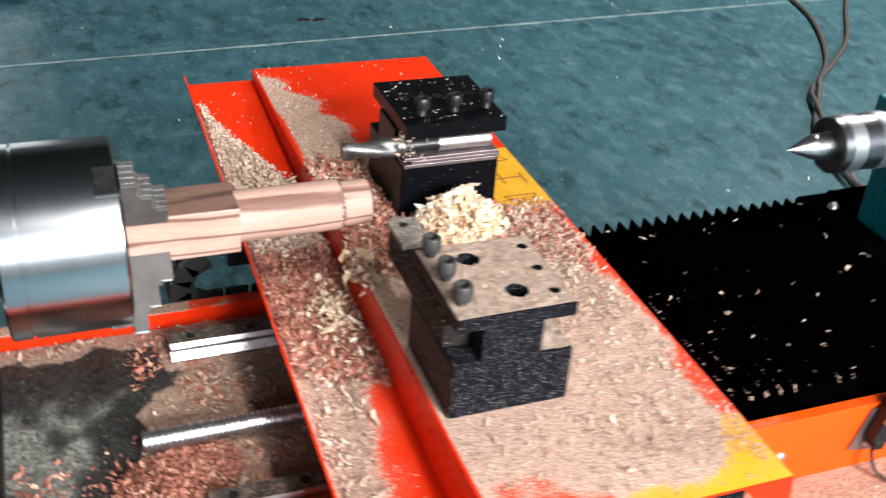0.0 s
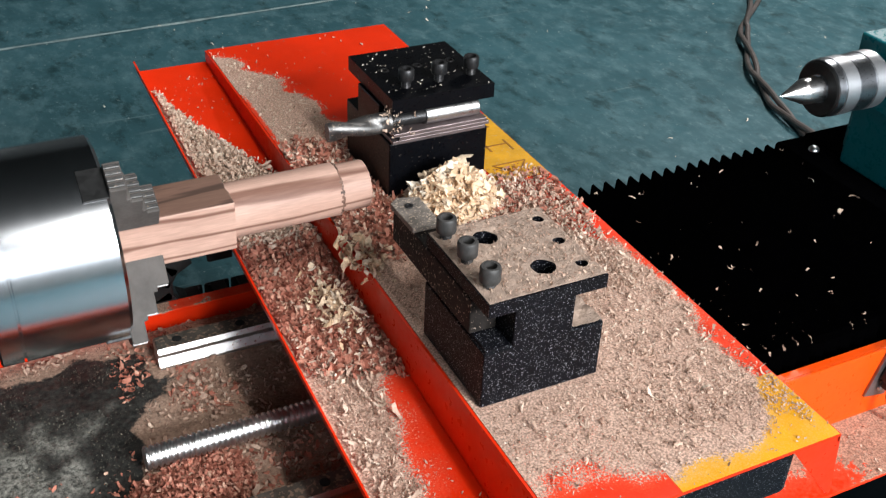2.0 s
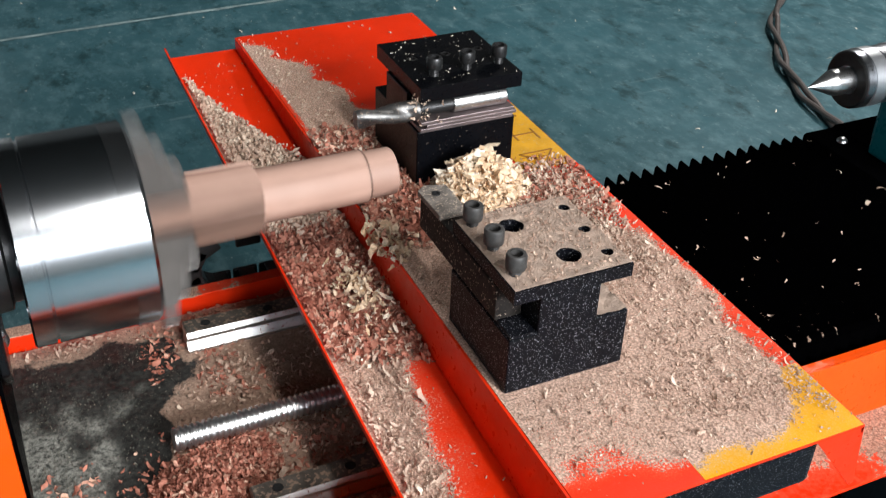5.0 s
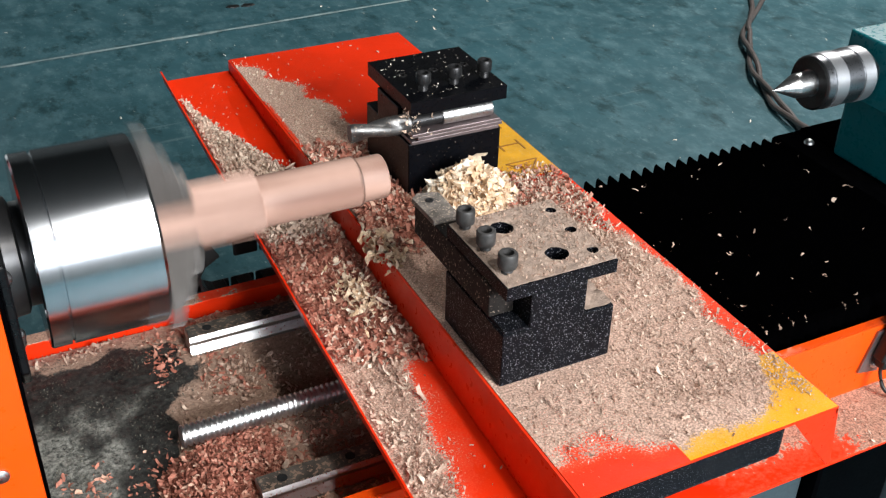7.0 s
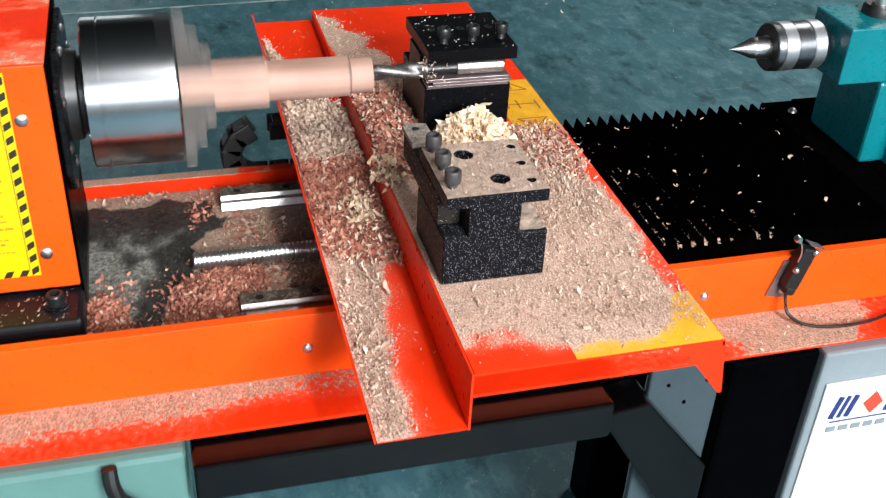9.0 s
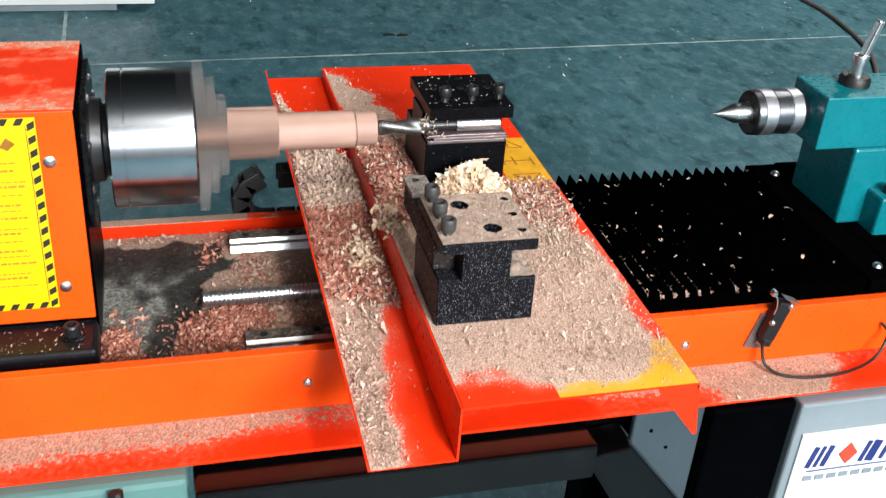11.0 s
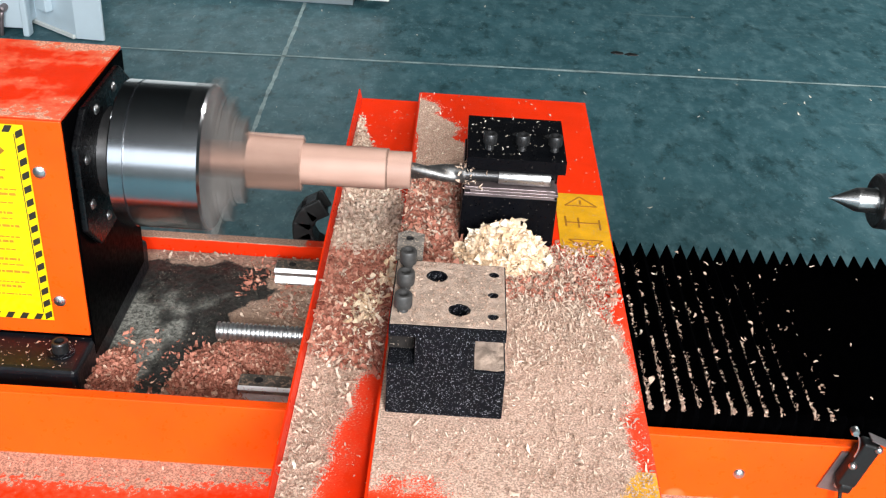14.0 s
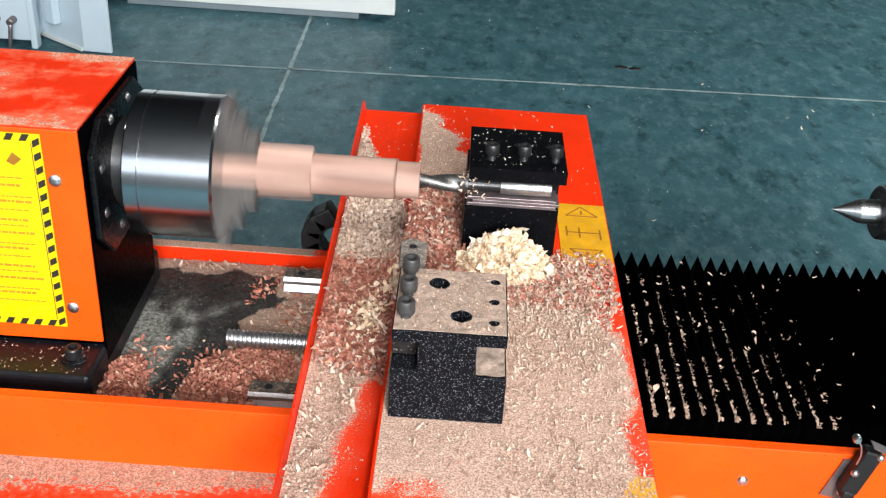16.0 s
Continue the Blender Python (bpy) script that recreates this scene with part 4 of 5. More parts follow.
def plate_dust(x, y):
    """How thick the sawdust lies on the raised plate."""
    e = 0.05 * n3(x, y, 16, 3) + 0.025 * n3(x, y, 60, 9)
    left = left_edge(x, y) * step01(0.06, 0.14, y) * (0.35 + 0.65 * step01(0.001, 0.009, x - X0 + 0.008 * step01(0.33, 0.36, y)))
    bare_r = 0.027 * step01(-0.12, 0.05, y) + 0.006
    mid = step01(0.10, 0.03, y + e * 1.1) * step01(bare_r - 0.022, bare_r + 0.026, X1 - x + e * 0.35)
    front = step01(-0.338, -0.285, y + e * 0.5 - 0.022 * step01(-0.3, -0.42, x))
    thin = 0.10 * step01(-0.30, -0.36, x) * step01(-0.19, -0.24, y)
    under = step01(0.25, 0.17, y + e) * step01(-0.345, -0.375, x) * step01(-0.02, 0.02, y)
    film = 0.34 * step01(0.02, 0.0, X1 - x + e * 0.3) * step01(0.02, -0.05, y)
    return min(0.86, max(0.05 + 0.1 * n3(x, y, 30, 2), 0.78 * left, (0.8 - thin - 0.08 * step01(-0.14, -0.24, y + 0.03 * n3(x, y, 18, 4))) * mid * front, 0.8 * under, film))


def chute_edge(y):
    """How far across the chute the near tan drift reaches."""
    return 0.40 + 0.26 * step01(-0.23, -0.09, y) + 0.6 * step01(-0.10, -0.05, y)


def chute_dust(x, y):
    u = (x + 0.506) / 0.08
    e = 0.22 * n3(x, y, 22, 5) + 0.1 * n3(x, y, 60, 8)
    if y > 0.05:
        cover = step01(0.02, -0.03, y - 0.41 + 0.21 * u + 0.06 * e)
        return 0.06 + 0.69 * cover + 0.08 * n3(x, y, 40, 3) + 0.05
    near = chute_edge(y)
    cover = step01(near + 0.40, near - 0.20, u + e * 0.5)
    haze = 0.36 * step01(near + 0.65, near + 0.05, u + e) * step01(-0.36, -0.18, y)
    return 0.04 + max(0.71 * cover, haze)


carriage = thing("carriage_plate", (-0.35, 0.05, PZ), "red sheet-metal carriage plate with a sloping chip chute", "carriage")
sheet("plate", X0, X1, Y0, Y1, lambda x, y: PZ, plate_dust, M_RED, carriage, 0.003, 0.0022, "red plate under drifts of sawdust")
sheet("chute", -0.506, X0 - 0.0028, Y0, Y1, chute_z, chute_dust, M_RED, carriage, 0.003, 0.002, "sloping red chute strewn with chips")
part("chute_wall", prism([(Y0, PZ - 0.0005), (Y1, PZ - 0.0005), (Y1, chute_z(0, Y1) - 0.0024), (Y0, chute_z(0, Y0) - 0.0024)], "x", X0 - 0.0024, X0 - 0.0003), M_REDP, carriage, "red upright wall")
bm = prism([(Y0, chute_z(0, Y0) - 0.002), (Y1, chute_z(0, Y1) - 0.002), (Y1, chute_z(0, Y1) + 0.013), (Y0, chute_z(0, Y0) + 0.010)], "x", -0.5082, -0.5064)
for v in bm.verts:
    v.co.x -= 0.003 * max(0.0, (v.co.z - chute_z(0, v.co.y)) / 0.012)
part("chute_lip", bm, M_REDP, carriage, "thin upturned red lip")
part("corner_gusset", prism([(-0.243, PZ - 0.0022), (X1, PZ - 0.0022), (-0.1930, -0.138), (-0.1965, -0.139)], "y", Y0, Y0 + 0.002), M_REDP, carriage, "bent-down red corner")
part("side_flange", prism([(Y0, PZ - 0.0022), (Y1, PZ - 0.0022), (Y1, PZ - 0.006), (Y0, PZ - 0.007)], "x", X1 - 0.002, X1), M_REDP, carriage, "bent-down red edge")
yd = part("sticker", box(-0.258, X1 - 0.001, 0.072, 0.206, PZ + 0.0002, PZ + 0.0009), M_YELLOWD, carriage, "yellow warning sticker, worn and dusty")
for i, (cy, up) in enumerate(((0.187, 1), (0.092, -1))):
    for (ax, ay), (bx, by) in (((-0.248, cy - 0.010 * up), (-0.212, cy - 0.010 * up)), ((-0.212, cy - 0.010 * up), (-0.230, cy + 0.012 * up)), ((-0.230, cy + 0.012 * up), (-0.248, cy - 0.010 * up))):
        d = Vector((bx - ax, by - ay, 0))
        sd = Vector((-d.y, d.x, 0)).normalized() * 0.0009
        part("print_bar", prism([(ax - sd.x, ay - sd.y), (bx - sd.x, by - sd.y), (bx + sd.x, by + sd.y), (ax + sd.x, ay + sd.y)], "z", PZ + 0.0009, PZ + 0.0013), M_INKB, yd)
    part("print_bar", box(-0.2312, -0.2288, cy - 0.006, cy + 0.003, PZ + 0.0009, PZ + 0.0013), M_INKB, yd)
for x0, x1, y0, y1 in ((-0.250, -0.248, 0.130, 0.152), (-0.213, -0.211, 0.125, 0.147), (-0.248, -0.213, 0.138, 0.140), (-0.236, -0.234, 0.128, 0.150)):
    part("print_bar", box(x0, x1, y0, y1, PZ + 0.0009, PZ + 0.0013), M_INKB, yd)


def sticker_dust(x, y):
    edge = Y0 + 0.019 + 0.058 * step01(-0.262, -0.203, x) + 0.012 * n3(x, y, 24, 3) + 0.007 * n3(x, y, 80, 6)
    return 0.24 + 0.52 * step01(-0.014, 0.012, y - edge) + 0.1 * n3(x, y, 60, 2)


yn = sheet("sticker", -0.3375, X1 - 0.001, Y0 + 0.0005, -0.252, lambda x, y: PZ + 0.0003, sticker_dust, M_YELLOWN, carriage, 0.003, 0.0002, "yellow warning sticker half under sawdust")

saddle = thing("saddle", (-0.33, 0, -0.19), "black cross-slide saddle under the carriage plate", "saddle")
part("slide", box(-0.395, -0.232, -0.318, 0.30, -0.128, -0.0845, 0.006, segs=3), M_BLACKD, saddle, "black cross slide")
part("block", box(-0.405, -0.225, -0.150, 0.14, -0.19, -0.128, 0.004), M_BLACKP, saddle, "black saddle block")

front = thing("tool_post", (-0.372, -0.152, PZ), "black steel tool post caked with sawdust, holding a cutting tool", "tool post")
prof = [(-0.421, PZ + 0.0003), (-0.324, PZ + 0.0003), (-0.3245, -0.0285), (-0.351, -0.0285), (-0.351, 0.0025), (-0.399, 0.0025), (-0.399, -0.0285), (-0.421, -0.0285)]
part("body", prism(prof, "y", -0.200, -0.106, 0.0012), M_BLACKD, front, "black steel block speckled with dust")
holes = [(-0.365, -0.176, 0.0085), (-0.385, -0.128, 0.0085), (-0.338, -0.183, 0.0042), (-0.338, -0.152, 0.0042), (-0.337, -0.121, 0.0042)]
part("clamp_plate", holed_plate(-0.4205, -0.3270, -0.2008, -0.1052, 0.0027, 0.0135, holes), M_BLACKD, front, "thick plate with bolt holes")


bm = holed_plate(-0.4195, -0.3280, -0.1998, -0.1062, 0.0136, 0.0141, [(hx, hy, r * 1.08) for hx, hy, r in holes])
bmesh.ops.subdivide_edges(bm, edges=bm.edges[:], cuts=6, use_grid_fill=True)
for v in bm.verts:
    v.co.z += 0.0009 * (n3(v.co.x, v.co.y, 150, 3) + 0.6) * step01(-0.421, -0.408, v.co.x)
M_CAKE = surface("caked_sawdust", (0.41, 0.30, 0.235), 0.95, 0, 0.3, 120, 0.8, 700, dist=0.002)
tagged(part("sawdust_cake", bm, M_CAKE, None, "thin cake of pinkish sawdust on the tool post"), "thin cake of pinkish sawdust on the tool post", "sawdust", kind="stuff")
for hy in (-0.116, -0.149, -0.182):
    cap_screw("clamp_screw", -0.4105, hy, 0.0312, 0.0074, 0.0118, 0.007, front, M_DSCREW)
bm = prism([(-0.4215, -0.026), (-0.4005, -0.026), (-0.4005, 0.0018), (-0.4215, 0.0018)], "y", -0.178, -0.048, 0.0010)
bar = part("tool_bar", bm, M_DTOOL, front, "dark square turning tool caked with dust")
part("tip", prism([(-0.4225, -0.086), (-0.3990, -0.086), (-0.3990, -0.046), (-0.416, -0.041), (-0.4235, -0.047)], "z", 0.0019, 0.0065, 0.0006), M_DTIP, bar, "worn steel insert")
part("insert_screw", spun([(0.0065, 0.0036), (0.0072, 0.0034), (0.0072, 0.0018), (0.0067, 0.0016), (0.0067, 0)], 14, "z", (-0.412, -0.056, 0)), M_SCREW, bar)
part("shim", box(-0.4195, -0.4, -0.199, -0.110, -0.0285, -0.0262, 0.0003), M_BLACKD, front)

rear = thing("tool_post", (-0.315, 0.137, PZ), "black steel tool post with a drill clamped in its slot", "tool post")
prof = [(0.084, PZ + 0.0003), (0.186, PZ + 0.0003), (0.186, -0.020), (0.158, -0.020), (0.158, 0.0085), (0.108, 0.0085), (0.108, -0.020), (0.084, -0.020)]
part("body", prism(prof, "x", -0.366, -0.2675, 0.0012), M_BLACK, rear, "black oxide steel block")
rh = [(-0.345 + 0.0335 * i, 0.146, 0.0055) for i in range(3)]
part("clamp_plate", holed_plate(-0.3635, -0.2625, 0.0845, 0.187, 0.0087, 0.0225, rh), M_BLACK, rear, "thick black clamp plate with chips on it")
for i in range(3):
    cap_screw("clamp_screw", -0.341 + 0.0335 * i, 0.106 + 0.002 * i, 0.0405, 0.0072, 0.0105, 0.009, rear)
    cap_screw("sunk_screw", -0.345 + 0.0335 * i, 0.146, 0.0225, 0.0050, 0.006, 0, rear)
for i, (dx, dy) in enumerate(((0.0, 0.0), (0.006, -0.003), (0.0, -0.006))):
    part("shim", box(-0.364 + dx, -0.271 + dx * 0.5, 0.0815 + dy * 0.3, 0.106, -0.0197 + i * 0.004, -0.0163 + i * 0.004, 0.0004), M_GREYP, rear, "thin steel packing strip")
drill = part("drill", spun([(-0.3300, 0.0), (-0.3300, 0.0078), (-0.3295, 0.0080), (-0.2775, 0.0080), (-0.2765, 0.0072), (-0.2765, 0)], 32, "x", (0, 0.0903, 0)), M_STEEL, rear, "bright steel drill shank", 30)
part("neck", spun([(-0.366, 0.0075), (-0.350, 0.0062), (-0.3301, 0.0062)], 24, "x", (0, 0.0903, 0)), M_SCREW, drill, "dark drill neck", 30)
bm = bmesh.new()
NR, NA = 44, 28
rings = []
for i in range(NR + 1):
    u = i / NR
    x = -0.4225 + u * 0.0585
    tw = u * 1.1 * math.pi
    ring = []
    for k in range(NA):
        a = 2 * math.pi * k / NA
        r = 0.0092 * (0.92 + 0.08 * step01(0, 0.08, u))
        flute = max(0.0, math.cos(a - tw)) ** 3 + max(0.0, -math.cos(a - tw)) ** 3
        r *= 1 - 0.36 * flute * step01(1.0, 0.8, u)
        ring.append(bm.verts.new((x, 0.0903 + r * math.cos(a), r * math.sin(a))))
    rings.append(ring)
for p, q in zip(rings[:-1], rings[1:]):
    for k in range(NA):
        bm.faces.new((p[k], p[(k + 1) % NA], q[(k + 1) % NA], q[k]))
bm.faces.new(rings[0])
bm.faces.new(rings[-1])
part("fluted_end", bm, M_DULL, drill, "fluted bright drill", 45)

# ---- shavings on the carriage (they ride with it) ----
RIDES = []


def flat(x, y):
    return PZ


def ride(ob):
    RIDES.append(ob)
    return ob


def in_post(x, y):
    return (-0.437 < x < -0.322 and -0.202 < y < -0.103) or (-0.368 < x < -0.265 and 0.082 < y < 0.188)


def u_of(x):
    return (x + 0.506) / 0.08


def tan_far(x, y):
    return step01(0.015, -0.02, y - 0.41 + 0.21 * u_of(x) + 0.02 * n3(x, y, 25)) * step01(0.090, 0.118, y + 0.015 * n3(x, y, 30, 6))


def tan_near(x, y):
    return step01(-0.035, -0.075, y - 0.03 * u_of(x)) * step01(chute_edge(y) + 0.08, chute_edge(y) - 0.12, u_of(x) + 0.14 * n3(x, y, 25))


def rb_mid(x, y):
    return step01(-0.095, -0.045, y + 0.035 * (u_of(x) - 0.5) + 0.02 * n3(x, y, 20)) * step01(0.122, 0.098, y + 0.012 * n3(x, y, 40, 9))


ride(shavings("chute_shavings", scatter(8200, -0.503, -0.43, 0.08, 0.42, lambda x, y: chute_z(x, y) + 0.004 * (1 - u_of(x)) * tan_far(x, y), tan_far, 1), (0.0022, 0.0062), C_TAN, "pale tan curled shavings in the chute", 1))
ride(shavings("chute_shavings", scatter(5200, -0.503, -0.43, -0.322, -0.03, chute_z, tan_near, 2), (0.001, 0.0034), C_MIX, "pale tan curled shavings in the chute", 2))
ride(shavings("chute_chips", scatter(8500, -0.503, -0.43, -0.12, 0.16, lambda x, y: chute_z(x, y) + 0.002, rb_mid, 3), (0.0028, 0.0062), C_RED, "red-brown wood chips heaped in the chute", 3, (0.3, 2.0), 0.55))
ride(shavings("chute_curls", scatter(420, -0.503, -0.43, -0.322, -0.03, lambda x, y: chute_z(x, y) + 0.002, tan_near, 22), (0.005, 0.010), C_THIN, "thin pale curls in the chute", 22, (1.2, 4.0), 0.22, 0.6, segs=6))
ride(shavings("chute_clump", [(-0.455 + random.gauss(0, 0.009), 0.0 + random.gauss(0, 0.022), chute_z(0, 0.0) + 0.004 + random.random() * 0.006) for _ in range(200)], (0.004, 0.010), C_CREAM, "clump of pale curls on the red-brown chips", 4, (0.8, 3.4)))


def left_band(x, y):
    return left_edge(x, y) * step01(0.15, 0.20, y) * (not in_post(x, y)) * (0.15 + 0.85 * step01(0.0, 0.008, x - X0))


def rb_plate(x, y):
    return step01(0.235, 0.17, y + 0.03 * n3(x, y, 30)) * step01(-0.02, 0.03, y) * step01(-0.352, -0.372, x + 0.01 * n3(x, y, 40)) * (not in_post(x, y))


def right_field(x, y):
    bare = 0.027 * step01(-0.12, 0.05, y) + 0.005
    return step01(0.10, 0.03, y + 0.03 * n3(x, y, 20)) * (0.35 + 0.65 * step01(-0.16, -0.06, y)) * step01(bare - 0.012, bare + 0.012, X1 - x + 0.010 * n3(x, y, 30)) * step01(-0.318, -0.27, y) * (not in_post(x, y))


ride(shavings("plate_shavings", scatter(2600, X0, -0.345, 0.14, 0.47, flat, left_band, 5), (0.0012, 0.0036), C_TAN, "fine tan shavings along the plate's edge", 5))
ride(shavings("plate_chips", scatter(4200, X0, -0.345, -0.03, 0.24, lambda x, y: PZ + 0.003 * step01(0.2, 0.1, y), rb_plate, 6), (0.003, 0.007), C_RED, "red-brown chips heaped round the tool post", 6, (0.3, 2.0), 0.55))
ride(shavings("plate_shavings", scatter(14000, X0 + 0.004, X1, -0.32, 0.11, flat, right_field, 7), (0.001, 0.0034), C_MIX, "mixed pale shavings strewn on the plate", 7, (0.5, 2.8), 0.32, 0.3))
ride(shavings("plate_shavings", scatter(4400, -0.330, X1 - 0.002, -0.26, 0.095, flat, lambda x, y: (not in_post(x, y)) * step01(0.10, 0.06, y) * (0.10 + 0.90 * step01(-0.17, 0.02, y + 0.05 * n3(x, y, 26, 4))) * step01(0.0, 0.02, X1 - x + 0.01 * n3(x, y, 40, 4)), 8), (0.004, 0.0085), C_THIN, "thin pale curls strewn on the plate", 8, (1.5, 4.5), 0.17, 0.6, segs=6))
ride(shavings("plate_shavings", scatter(170, -0.41, X1 - 0.006, -0.31, -0.08, flat, lambda x, y: not in_post(x, y), 18), (0.005, 0.010), C_THIN, "stray pale curls on the sawdust", 18, (0.8, 3.5), 0.16, 0.4, segs=6))
ride(shavings("plate_chips", scatter(1300, -0.32, -0.205, -0.02, 0.11, flat, lambda x, y: step01(0.11, 0.05, y) * 0.9 * (not in_post(x, y)), 9), (0.003, 0.007), C_RED, "red-brown chips on the plate", 9, (0.3, 2.0), 0.5))

ride(shavings("sticker_dust", scatter(1100, -0.335, X1 - 0.002, -0.322, -0.255, lambda x, y: PZ + 0.0008, lambda x, y: step01(-0.308, -0.262, y + 0.25 * (x + 0.25) + 0.02 * n3(x, y, 50, 4)) + 0.05, 71), (0.0008, 0.0024), C_MIX, "sawdust grains over the sticker's edge", 71, (0.4, 2.0), 0.5, 0.3))
ride(shavings("sawdust_grains", scatter(5000, X0 + 0.004, X1 - 0.002, -0.322, -0.02, flat, lambda x, y: (not in_post(x, y)) * step01(0.3, 0.75, plate_dust(x, y)), 72), (0.0006, 0.0018), chip_stuff("sawdust_grain", (0.32, 0.20, 0.15), (0.66, 0.48, 0.38), third=(0.88, 0.74, 0.62)), "coarse sawdust grains on the plate", 72, (0.3, 1.5), 0.6, 0.3))
ride(shavings("stray_flecks", scatter(260, X0, X1, 0.19, 0.47, flat, lambda x, y: 0.3 + 0.7 * step01(0.09, 0.03, x - X0), 23), (0.0012, 0.0035), C_MIX, "stray flecks on the bare red plate", 23))
ride(shavings("stray_flecks", scatter(260, -0.50, -0.432, -0.32, 0.45, chute_z, lambda x, y: 1.0, 24), (0.0012, 0.0035), C_MIX, "stray flecks on the bare red chute", 24))
ride(shavings("chute_curls", scatter(900, -0.503, -0.432, 0.075, 0.30, lambda x, y: chute_z(x, y) + 0.003, lambda x, y: tan_far(x, y) * step01(0.34, 0.10, y), 25), (0.005, 0.011), C_THIN, "pale curls over the tan shavings in the chute", 25, (1.4, 4.4), 0.26, 0.7, segs=6))
ride(shavings("chute_curls", scatter(210, -0.503, -0.432, -0.10, 0.12, lambda x, y: chute_z(x, y) + 0.003, rb_mid, 26), (0.004, 0.009), C_THIN, "pale curls among the red-brown chips", 26, (1.2, 4.0), 0.3, 0.7, segs=6))
ride(shavings("plate_curls", scatter(420, X0, -0.35, -0.02, 0.24, lambda x, y: PZ + 0.003, rb_plate, 27), (0.004, 0.009), C_THIN, "pale curls among the chips by the tool post", 27, (1.2, 4.0), 0.28, 0.7, segs=6))
PX, PY = -0.320, 0.050
ride(mound("shavings_pile", PX, PY, 0.044, 0.029, 0.036, PZ, surface("cream_heap", (0.58, 0.41, 0.24), 0.9, 0, 0.3, 60, 0.5, 300), "heap of cream coloured curls before the tool post", 2))
rng = random.Random(11)
spots = []
while len(spots) < 2600:
    a, d = rng.uniform(0, 2 * math.pi), math.sqrt(rng.random()) * 1.12
    x, y = PX + 0.042 * d * math.cos(a), PY + 0.028 * d * math.sin(a)
    if y > 0.0825 and -0.368 < x < -0.266:
        continue
    spots.append((x, y, PZ + 0.036 * max(0.0, 1 - d) ** 0.6 + rng.random() * 0.005))
ride(shavings("cream_curls", spots, (0.006, 0.012), C_CREAM, "cream coloured curled shavings heaped up", 12, (1.6, 4.6), 0.5, 0.8, segs=6, ends=(0.7, 1.0)))
ride(shavings("cream_curls", [(-0.421 + random.gauss(0, 0.008), 0.006 + random.gauss(0, 0.016), PZ - 0.010 + random.random() * 0.014) for _ in range(170)], (0.006, 0.012), C_CREAM, "cream curls hanging over the plate's edge", 13, (1.6, 4.6), 0.5, 0.9, segs=6, ends=(0.6, 1.0)))
ride(shavings("drill_shavings", [(-0.361 + random.gauss(0, 0.0055), 0.089 + random.gauss(0, 0.0045), -0.002 + random.gauss(0, 0.0055)) for _ in range(100)], (0.003, 0.008), C_TAN, "shavings wound round the drill", 14, (1.6, 4.6), 0.34, 1.2, segs=6))
ride(shavings("clamp_plate_chips", scatter(75, -0.362, -0.264, 0.086, 0.186, lambda x, y: 0.0226, lambda x, y: 0.4 + 0.6 * step01(0.0, 0.4, n3(x, y, 30, 2)), 15), (0.0008, 0.0035), C_PALE, "pale flecks on the black clamp plate", 15))
ride(shavings("cake_grains", scatter(1500, -0.418, -0.329, -0.199, -0.107, lambda x, y: 0.0146, lambda x, y: all(math.hypot(x - hx, y - hy) > r * 1.15 for hx, hy, r in holes), 16), (0.001, 0.0028), C_MIX, "sawdust grains on the tool post", 16, category="sawdust"))
ride(bpy.data.objects["sawdust_cake"])
for x0, x1, y0, y1 in ((-0.3500, -0.3260, -0.1990, -0.1070),):
    bm = bmesh.new()
    bmesh.ops.create_grid(bm, x_segments=12, y_segments=40, size=0.5)
    for v in bm.verts:
        x, y = (x0 + x1) / 2 + v.co.x * (x1 - x0), (y0 + y1) / 2 + v.co.y * (y1 - y0)
        v.co = Vector((x, y, -0.0280 + 0.0030 * (0.5 + n3(x, y, 110, 6)) * (0.4 + abs(v.co.x))))
    ride(tagged(part("sawdust_drift", bm, M_CAKE), "drift of sawdust in the slot of the tool post", "sawdust", kind="stuff"))

# ---- shavings that stay on the bed ----


def bed_z(x, y):
    return -0.2135


def bed_keep(x, y):
    return step01(0.45, 0.8, bed_dust(x, y)) * (0.3 + 0.7 * step01(-0.2, 0.3, n3(x, y, 14, 21)))


shavings("bed_shavings", scatter(3600, -0.745, -0.40, -0.185, 0.155, bed_z, bed_keep, 20), (0.0025, 0.007), C_MIX, "fine shavings strewn on the bed", 20)
for i, (cx, cy, rx, ry, h) in enumerate(((-0.618, -0.100, 0.044, 0.064, 0.021), (-0.730, -0.118, 0.030, 0.060, 0.020), (-0.738, -0.165, 0.026, 0.022, 0.009), (-0.590, -0.060, 0.040, 0.034, 0.007))):
    mound("chip_heap", cx, cy, rx, ry, h, -0.214, surface("red_brown_heap", (0.22, 0.07, 0.042), 0.95, 0, 0.3, 80, 0.6, 300), "heap of red-brown chips on the bed", i)
    rng = random.Random(30 + i)
    pts = []
    for _ in range(int(2600 * rx / 0.05)):
        a, d = rng.uniform(0, 2 * math.pi), math.sqrt(rng.random()) * 1.05
        x, y = cx + rx * d * math.cos(a), max(cy + ry * d * math.sin(a), -0.188)
        pts.append((x, y, -0.2135 + h * max(0.0, 1 - d) ** 0.7 + rng.random() * 0.002))
    shavings("heap_chips", pts, (0.0026, 0.0066), C_RED, "red-brown chips heaped on the bed", 40 + i, (0.8, 3.4), 0.42, 0.7)
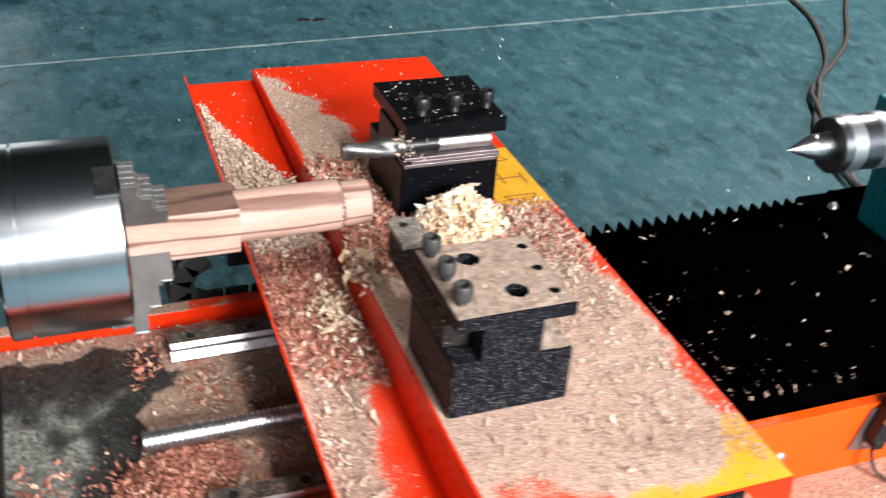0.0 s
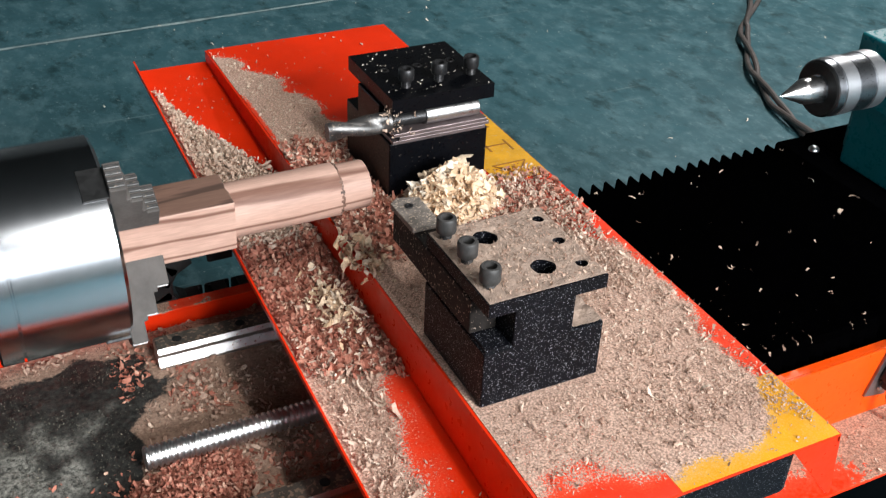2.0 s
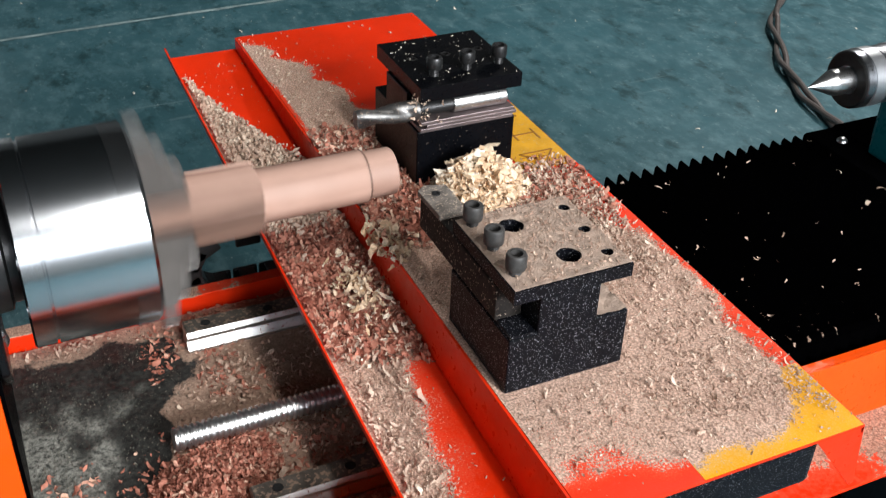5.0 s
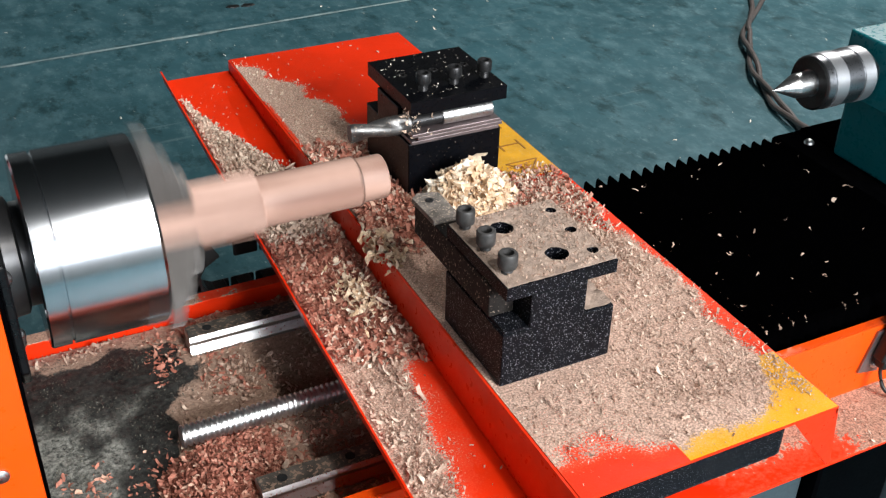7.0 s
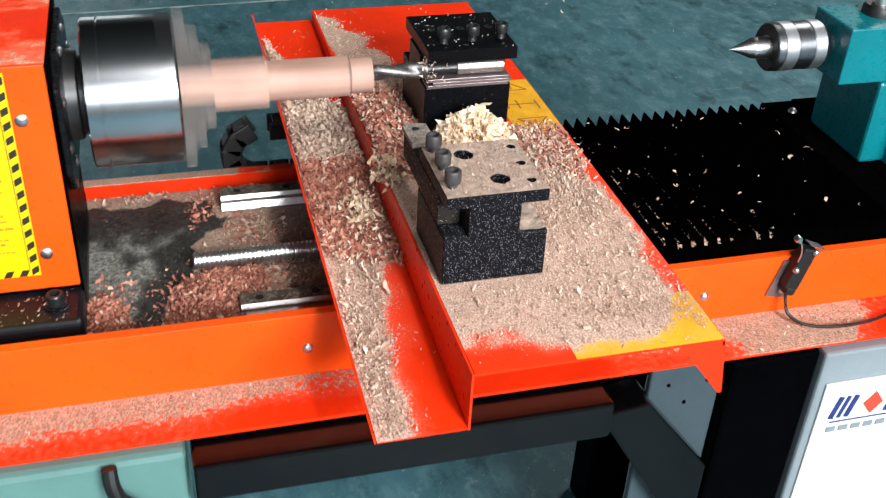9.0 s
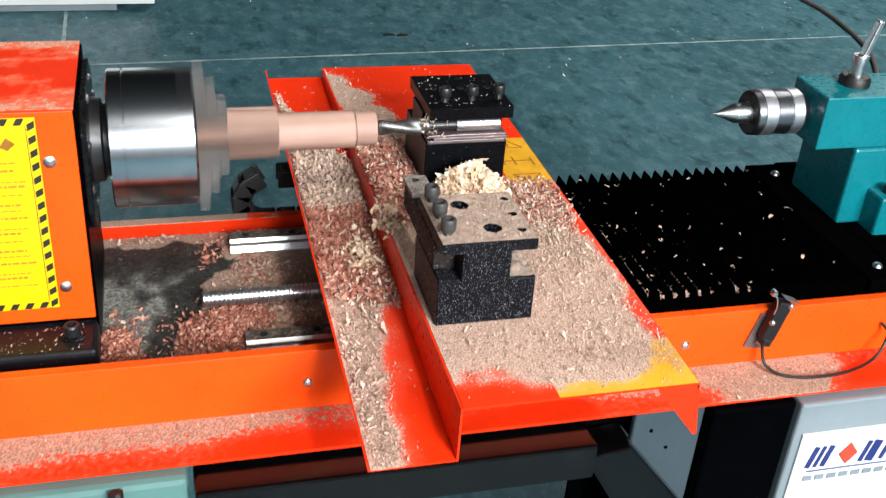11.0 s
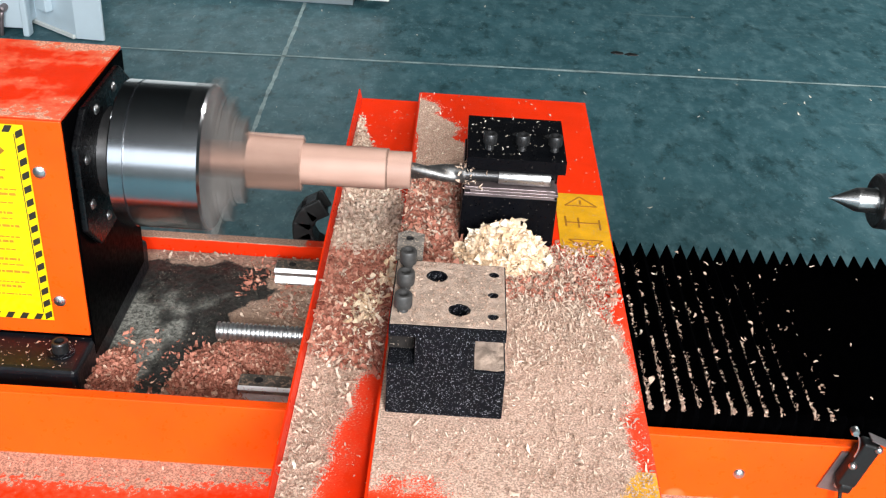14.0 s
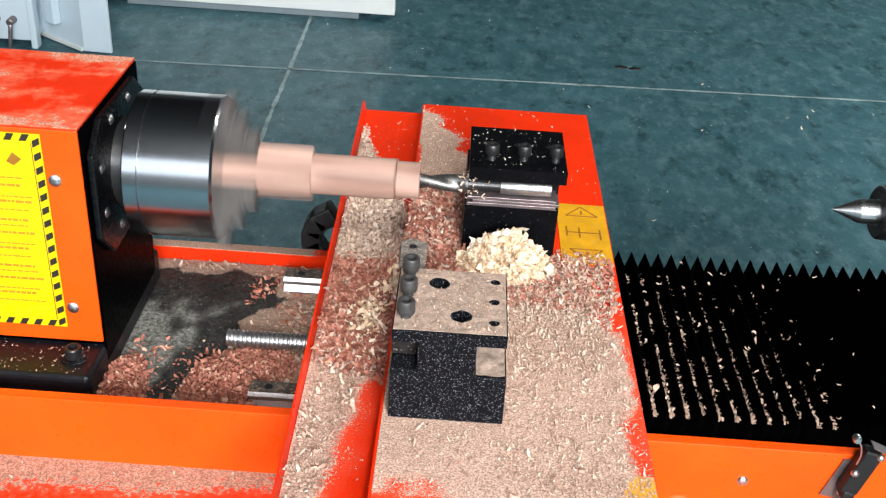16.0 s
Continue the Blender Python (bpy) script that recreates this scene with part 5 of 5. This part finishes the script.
shavings("bed_chips", scatter(2600, -0.735, -0.43, -0.188, 0.0, bed_z, lambda x, y: step01(0.01, -0.06, y + 0.03 * n3(x, y, 25, 3)) * step01(-0.03, 0.02, abs(x + 0.685) - 0.022 + 0.02 * n3(x, y, 30, 8)), 60), (0.0022, 0.006), C_RED, "red-brown chips scattered on the bed", 60, (0.3, 2.0), 0.5)
shavings("bed_chips", scatter(420, -0.63, -0.53, 0.02, 0.155, bed_z, lambda x, y: step01(0.15, 0.55, n3(x, y, 22, 5) + 0.3), 61), (0.0022, 0.006), C_RED, "red-brown chips scattered on the bed", 61, (0.3, 2.0), 0.5)
shavings("patch_grains", scatter(3600, -0.745, -0.60, -0.13, 0.15, bed_z, lambda x, y: step01(-0.25, 0.35, n3(x, y, 30, 12)), 62), (0.0006, 0.0018), chip_stuff("grey_grains", (0.05, 0.05, 0.042), (0.20, 0.18, 0.14)), "fine grey dust on the oily patch", 62)
shavings("bellows_chips", [(x, y, -0.1545 + 0.0125 * abs(((x + 0.33) / 0.0160 + 0.5) % 1.0 - 0.5) * 2) for x, y in ((random.uniform(-0.19, 0.15), random.uniform(-0.165, 0.12)) for _ in range(70))], (0.004, 0.010), C_THIN, "pale chips lying on the black bellows", 50, (1.0, 3.5), 0.3)
spots = []
for i in range(13):
    xv = -0.33 + 0.0160 * (8 + i) + 0.0080
    for _ in range(int(520 * (1 - i / 15) * random.uniform(0.6, 1.1))):
        y = -0.168 + 0.26 * random.random() ** (2.1 + 0.13 * i)
        if n3(xv, y, 38, 5) > -0.30 + 0.8 * (y + 0.168):
            spots.append((xv - 0.0016 + random.gauss(0, 0.0018), y, -0.1545 + abs(random.gauss(0, 0.0022))))
shavings("bellows_dust", spots, (0.0012, 0.0050), C_MIX, "sawdust caught in the folds of the bellows", 51)
shavings("ledge_shavings", scatter(900, -1.0, 0.16, -0.262, -0.199, lambda x, y: -0.2363, lambda x, y: step01(0.4, 0.8, ledge_dust(x, y)), 52), (0.0012, 0.0042), C_MIX, "fine shavings on the red ledge", 52)
shavings("floor_chips", scatter(240, -2.5, 2.5, 0.6, 3.2, lambda x, y: FZ + 0.001, lambda x, y: 1.0, 53), (0.004, 0.012), C_PALE, "stray pale chips on the floor", 53, (0.4, 2.5), 0.3)
shavings("foot_chips", scatter(160, -0.90, -0.755, -0.146, -0.10, lambda x, y: -0.170, lambda x, y: 1.0, 54), (0.001, 0.004), C_MIX, "sawdust grains on the headstock's foot", 54)


# ---- what moves ----


def motions():
    # cross feed towards the operator, then the slow feed of the drill into the blank
    feed = [(0.0, 0.0, 0.0), (5.2, 0.0, 0.0), (6.6, 0.0, -0.002), (7.3, 0.0, -0.017), (7.5, 0.0, -0.025), (8.0, 0.0, -0.0565), (8.5, 0.0, -0.0790), (8.7, 0.0, -0.0835), (9.3, 0.0, -0.0895), (10.8, 0.0, -0.0902),
            (12.2, 0.0, -0.0902), (13.0, -0.0030, -0.0902), (14.0, -0.0065, -0.0902), (15.0, -0.0078, -0.0902), (16.0, -0.0120, -0.0902)]
    for ob in (carriage, front, rear, *RIDES):
        o = ob.location.copy()
        walk(ob, [(t, pose(o.x + dx, o.y + dy, o.z)) for t, dx, dy in feed])
    o = saddle.location.copy()
    walk(saddle, [(t, pose(o.x + dx, o.y, o.z)) for t, dx, dy in feed])
    # the spindle runs up from 4.6 s
    spin, a = [(0.0, 0.0), (4.6, 0.0)], 0.0
    for k in range(1, 343):
        a += min(80.0, 10.0 + 14.0 * k)
        if 4.6 + k / 30 < 16.04:
            spin.append((4.6 + k / 30, a))
    for ob in (chuck, blank):
        o = ob.location.copy()
        walk(ob, [(t, pose(o.x, o.y, o.z, ang % 360)) for t, ang in spin])


motions()
